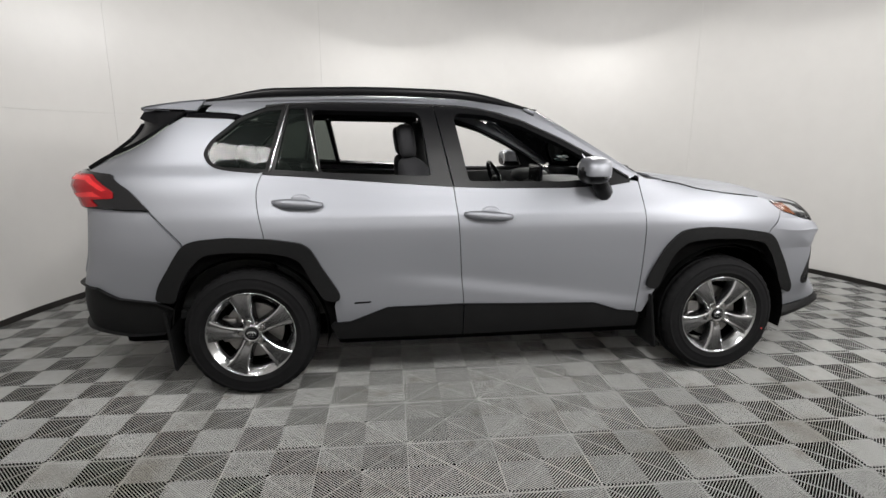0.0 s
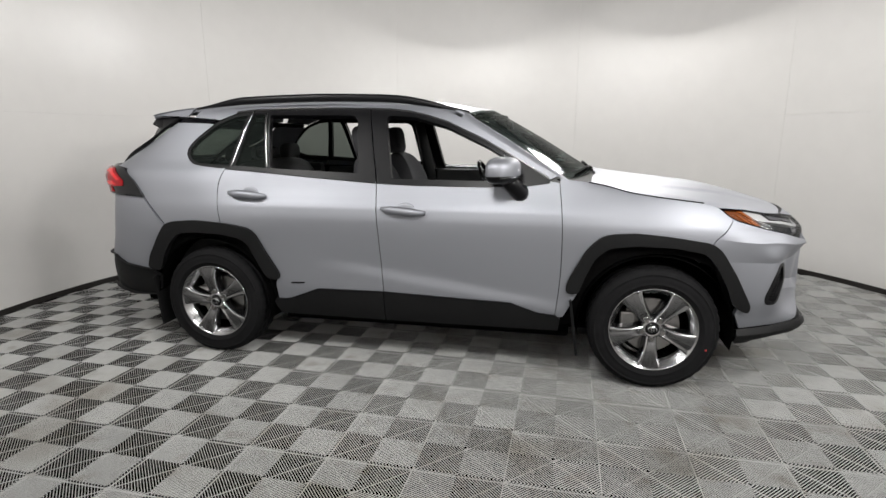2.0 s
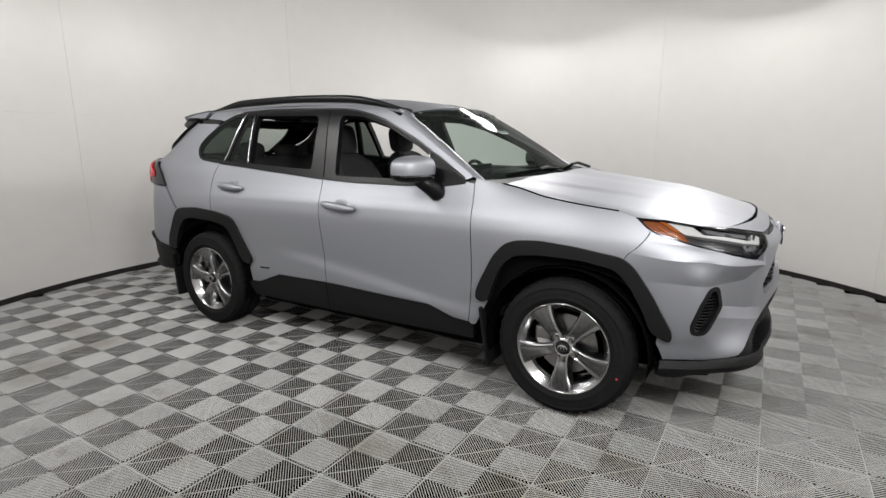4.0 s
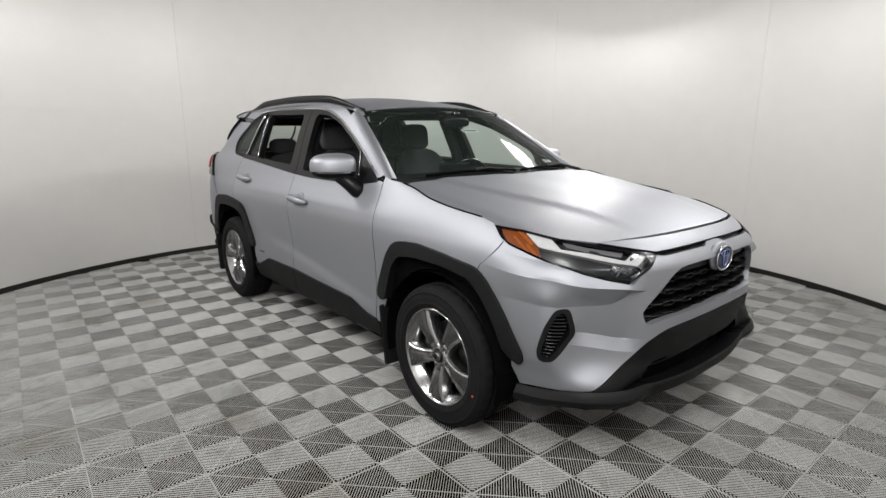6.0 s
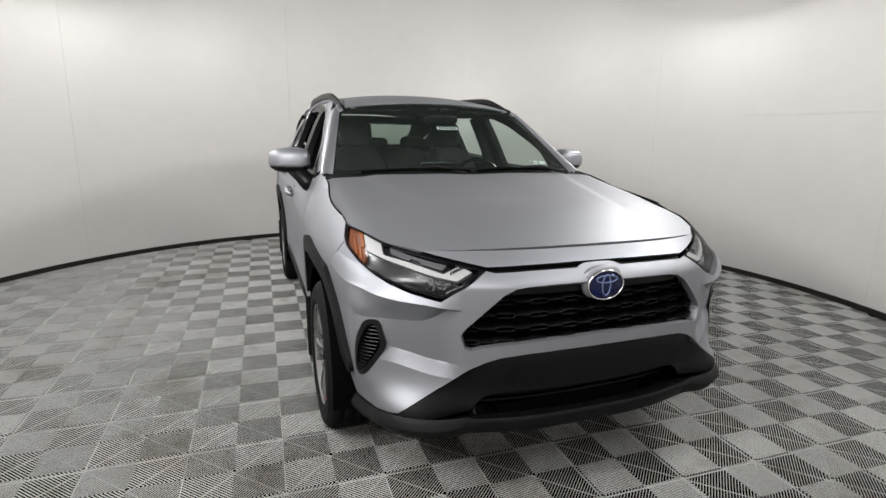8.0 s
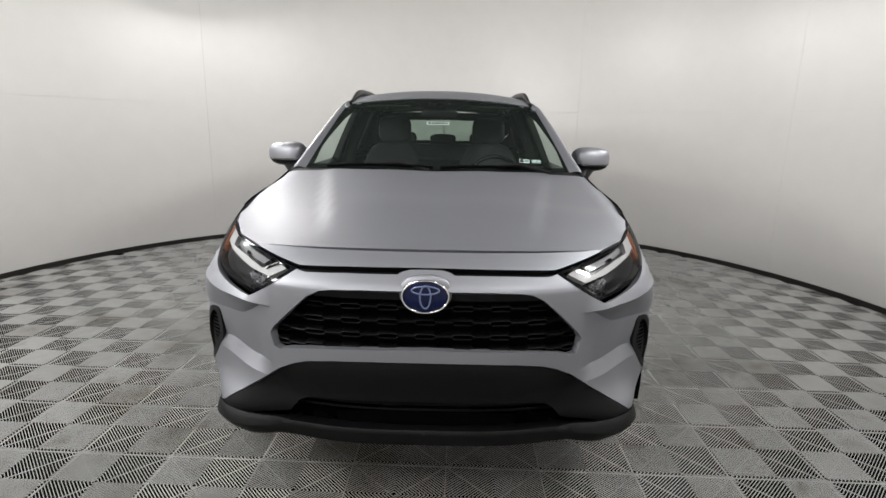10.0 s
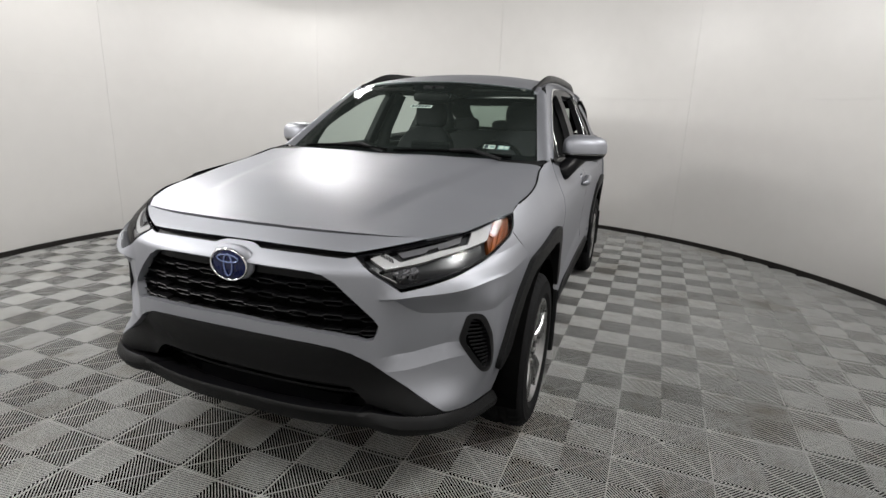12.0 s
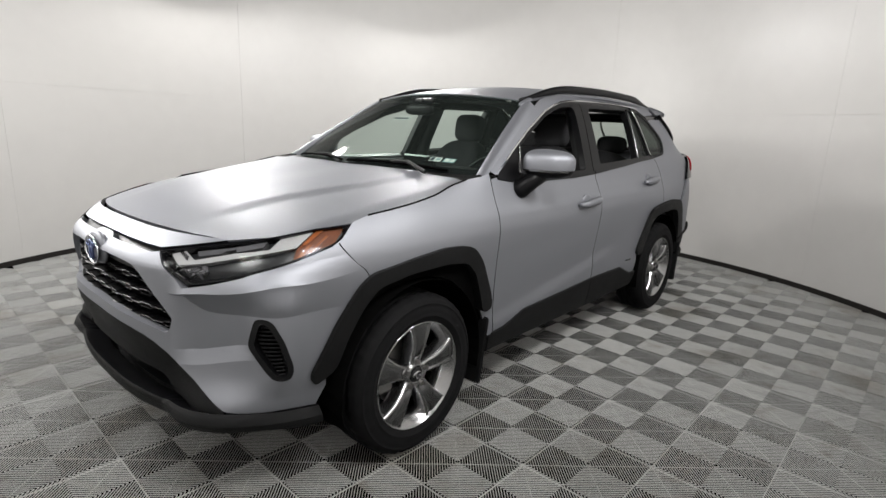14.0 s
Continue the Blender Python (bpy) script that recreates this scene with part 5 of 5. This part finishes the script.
blob(bm, (.47, 0, 1.465), (.02, .115, .032), 3.2)
tube(bm, [(.46, 0, 1.47), (.44, 0, 1.53)], .010, 8)
part("rear_view_mirror", bm, M_FRAME, car, "black inside mirror", smooth=True)
bm = bmesh.new()
box(bm, .34, .44, -.07, .07, 1.505, 1.535, .012)
part("camera_housing", bm, M_FRAME, car)
for y in (.37, -.37):
    bm = bmesh.new()
    box(bm, .12, .30, y - .17, y + .17, 1.525 - abs(y) * .03, 1.540 - abs(y) * .03, .006)
    part("sun_visor", bm, M_LINER, car)


# stickers behind the windscreen; the print stands as plain bars
def sticker(a, y, w, h, base, bars, label):
    c = screen_at(a, y) - Vector((.010, 0, .012))
    up = (screen_at(a + .05, y) - screen_at(a - .05, y)).normalized()
    rt = (screen_at(a, y + .05) - screen_at(a, y - .05)).normalized()
    nrm = up.cross(rt)
    nrm = nrm if nrm.x > 0 else -nrm

    def quad(name, u0, u1, v0, v1, m, lift, parent):
        bm = bmesh.new()
        q = [c + rt * u + up * v + nrm * lift for u, v in ((u0, v0), (u1, v0), (u1, v1), (u0, v1))]
        q2 = [p - nrm * .0006 for p in q]
        a_ = [bm.verts.new(p) for p in q]
        b_ = [bm.verts.new(p) for p in q2]
        bm.faces.new(a_)
        bm.faces.new(b_[::-1])
        for k in range(4):
            bm.faces.new((a_[k], b_[k], b_[(k + 1) % 4], a_[(k + 1) % 4]))
        return part(name, bm, m, parent)
    st = quad("windshield_sticker", -w / 2, w / 2, -h / 2, h / 2, base, 0, car)
    tagged(st, label=label)
    for u0, u1, v0, v1, m in bars:
        quad("print_bar", u0, u1, v0, v1, m, .0012, st)


sticker(.61, -.005, .135, .034, M_STICKER, [(-.058 + .020 * k, -.043 + .020 * k, -.009, .009, M_STICKERTEXT) for k in range(6)], "small white stock sticker")
sticker(.15, .555, .062, .034, M_STICKERTEAL, [(-.024, .0, -.012, .012, M_STICKER), (.006, .026, -.010, .010, M_STICKER)], "teal and white inspection sticker")
sticker(.15, .485, .062, .034, M_STICKER, [(-.026, -.006, -.013, .013, M_STICKERTEXT), (.004, .026, -.008, .008, M_STICKERTEAL)], "white and teal inspection sticker")
# ---------------------------------------------------------------- floor tiles: four fields of slanting ribs each
PITCH, TILE_A, TX, TY = 0.1972, radians(-1.3), 0.0732, -0.0771
TILE = 2 * PITCH


def tile_data():
    """One open-ribbed tile: in every quarter the ribs run slantwise round the tile's middle; thin webs at quarter and tile borders."""
    v, f = [], []

    def bar(p, q, w0, w1, z0, z1):
        p, q = Vector((*p, 0)), Vector((*q, 0))
        d = (q - p).normalized()
        n = Vector((-d.y, d.x, 0))
        b = len(v)
        for e in (p, q):
            for s, wd, z in ((1, w1, z0), (1, w0, z1), (-1, w0, z1), (-1, w1, z0)):
                v.append((*(e + n * s * wd).to_2d(), z))
        for k in range(3):
            f.append((b + k, b + k + 1, b + 5 + k, b + 4 + k))

    h = PITCH
    n = 13
    for sx in (1, -1):
        for sy in (1, -1):
            for k in range(1, 2 * n):
                c = k * h / n
                if c <= h:
                    p, q = (c, 0.0), (0.0, c)
                else:
                    p, q = (h, c - h), (c - h, h)
                bar((p[0] * sx, p[1] * sy), (q[0] * sx, q[1] * sy), 0.0010, 0.0013, -0.0034, 0.0)
            bar((0.0, 0.0), (h * sx, h * sy), 0.0004, 0.0004, -0.017, -0.0135)
    w = 0.0009
    for e in (-h + w, h - w):
        bar((e, -h), (e, h), w, w, -0.017, -0.0130)
        bar((-h, e), (h, e), w, w, -0.017, -0.0130)
    return v, f


tv, tf = tile_data()
tile_mesh = bpy.data.meshes.new("floor_tile")
tile_mesh.from_pydata(tv, [], tf)
tile_mesh.materials.append(M_TILE)
ca, sa = math.cos(TILE_A), math.sin(TILE_A)
places = []
for i in range(-12, 13):
    for j in range(-12, 13):
        x = TX + ca * TILE * i - sa * TILE * j
        y = TY + sa * TILE * i + ca * TILE * j
        d = math.hypot(x - AX, y - AY)
        if d < RW + 0.2:
            places.append((d, x, y))
places.sort()
near, far = [p for p in places if p[0] < RW - 0.29][:300], [p for p in places if p[0] >= RW - 0.29]
for d, x, y in near:
    ob = new("floor_tile", tile_mesh)
    ob.parent = floor
    ob.matrix_local = Matrix.Translation((x, y, 0)) @ Matrix.Rotation(TILE_A, 4, "Z")
vv, ff = [], []
for d, x, y in far:
    b = len(vv)
    vv += [(x + ca * p[0] - sa * p[1], y + sa * p[0] + ca * p[1], p[2]) for p in tv]
    for q in tf:
        c = sum((Vector(vv[b + k]) for k in q), Vector()) / 4
        if math.hypot(c.x - AX, c.y - AY) < RW + 0.02:
            ff.append(tuple(b + k for k in q))
me = bpy.data.meshes.new("outer_tiles")
me.from_pydata(vv, [], ff)
me.materials.append(M_TILE)
ob = new("outer_tiles", me)
ob.parent = floor
tagged(ob, kind="stuff")
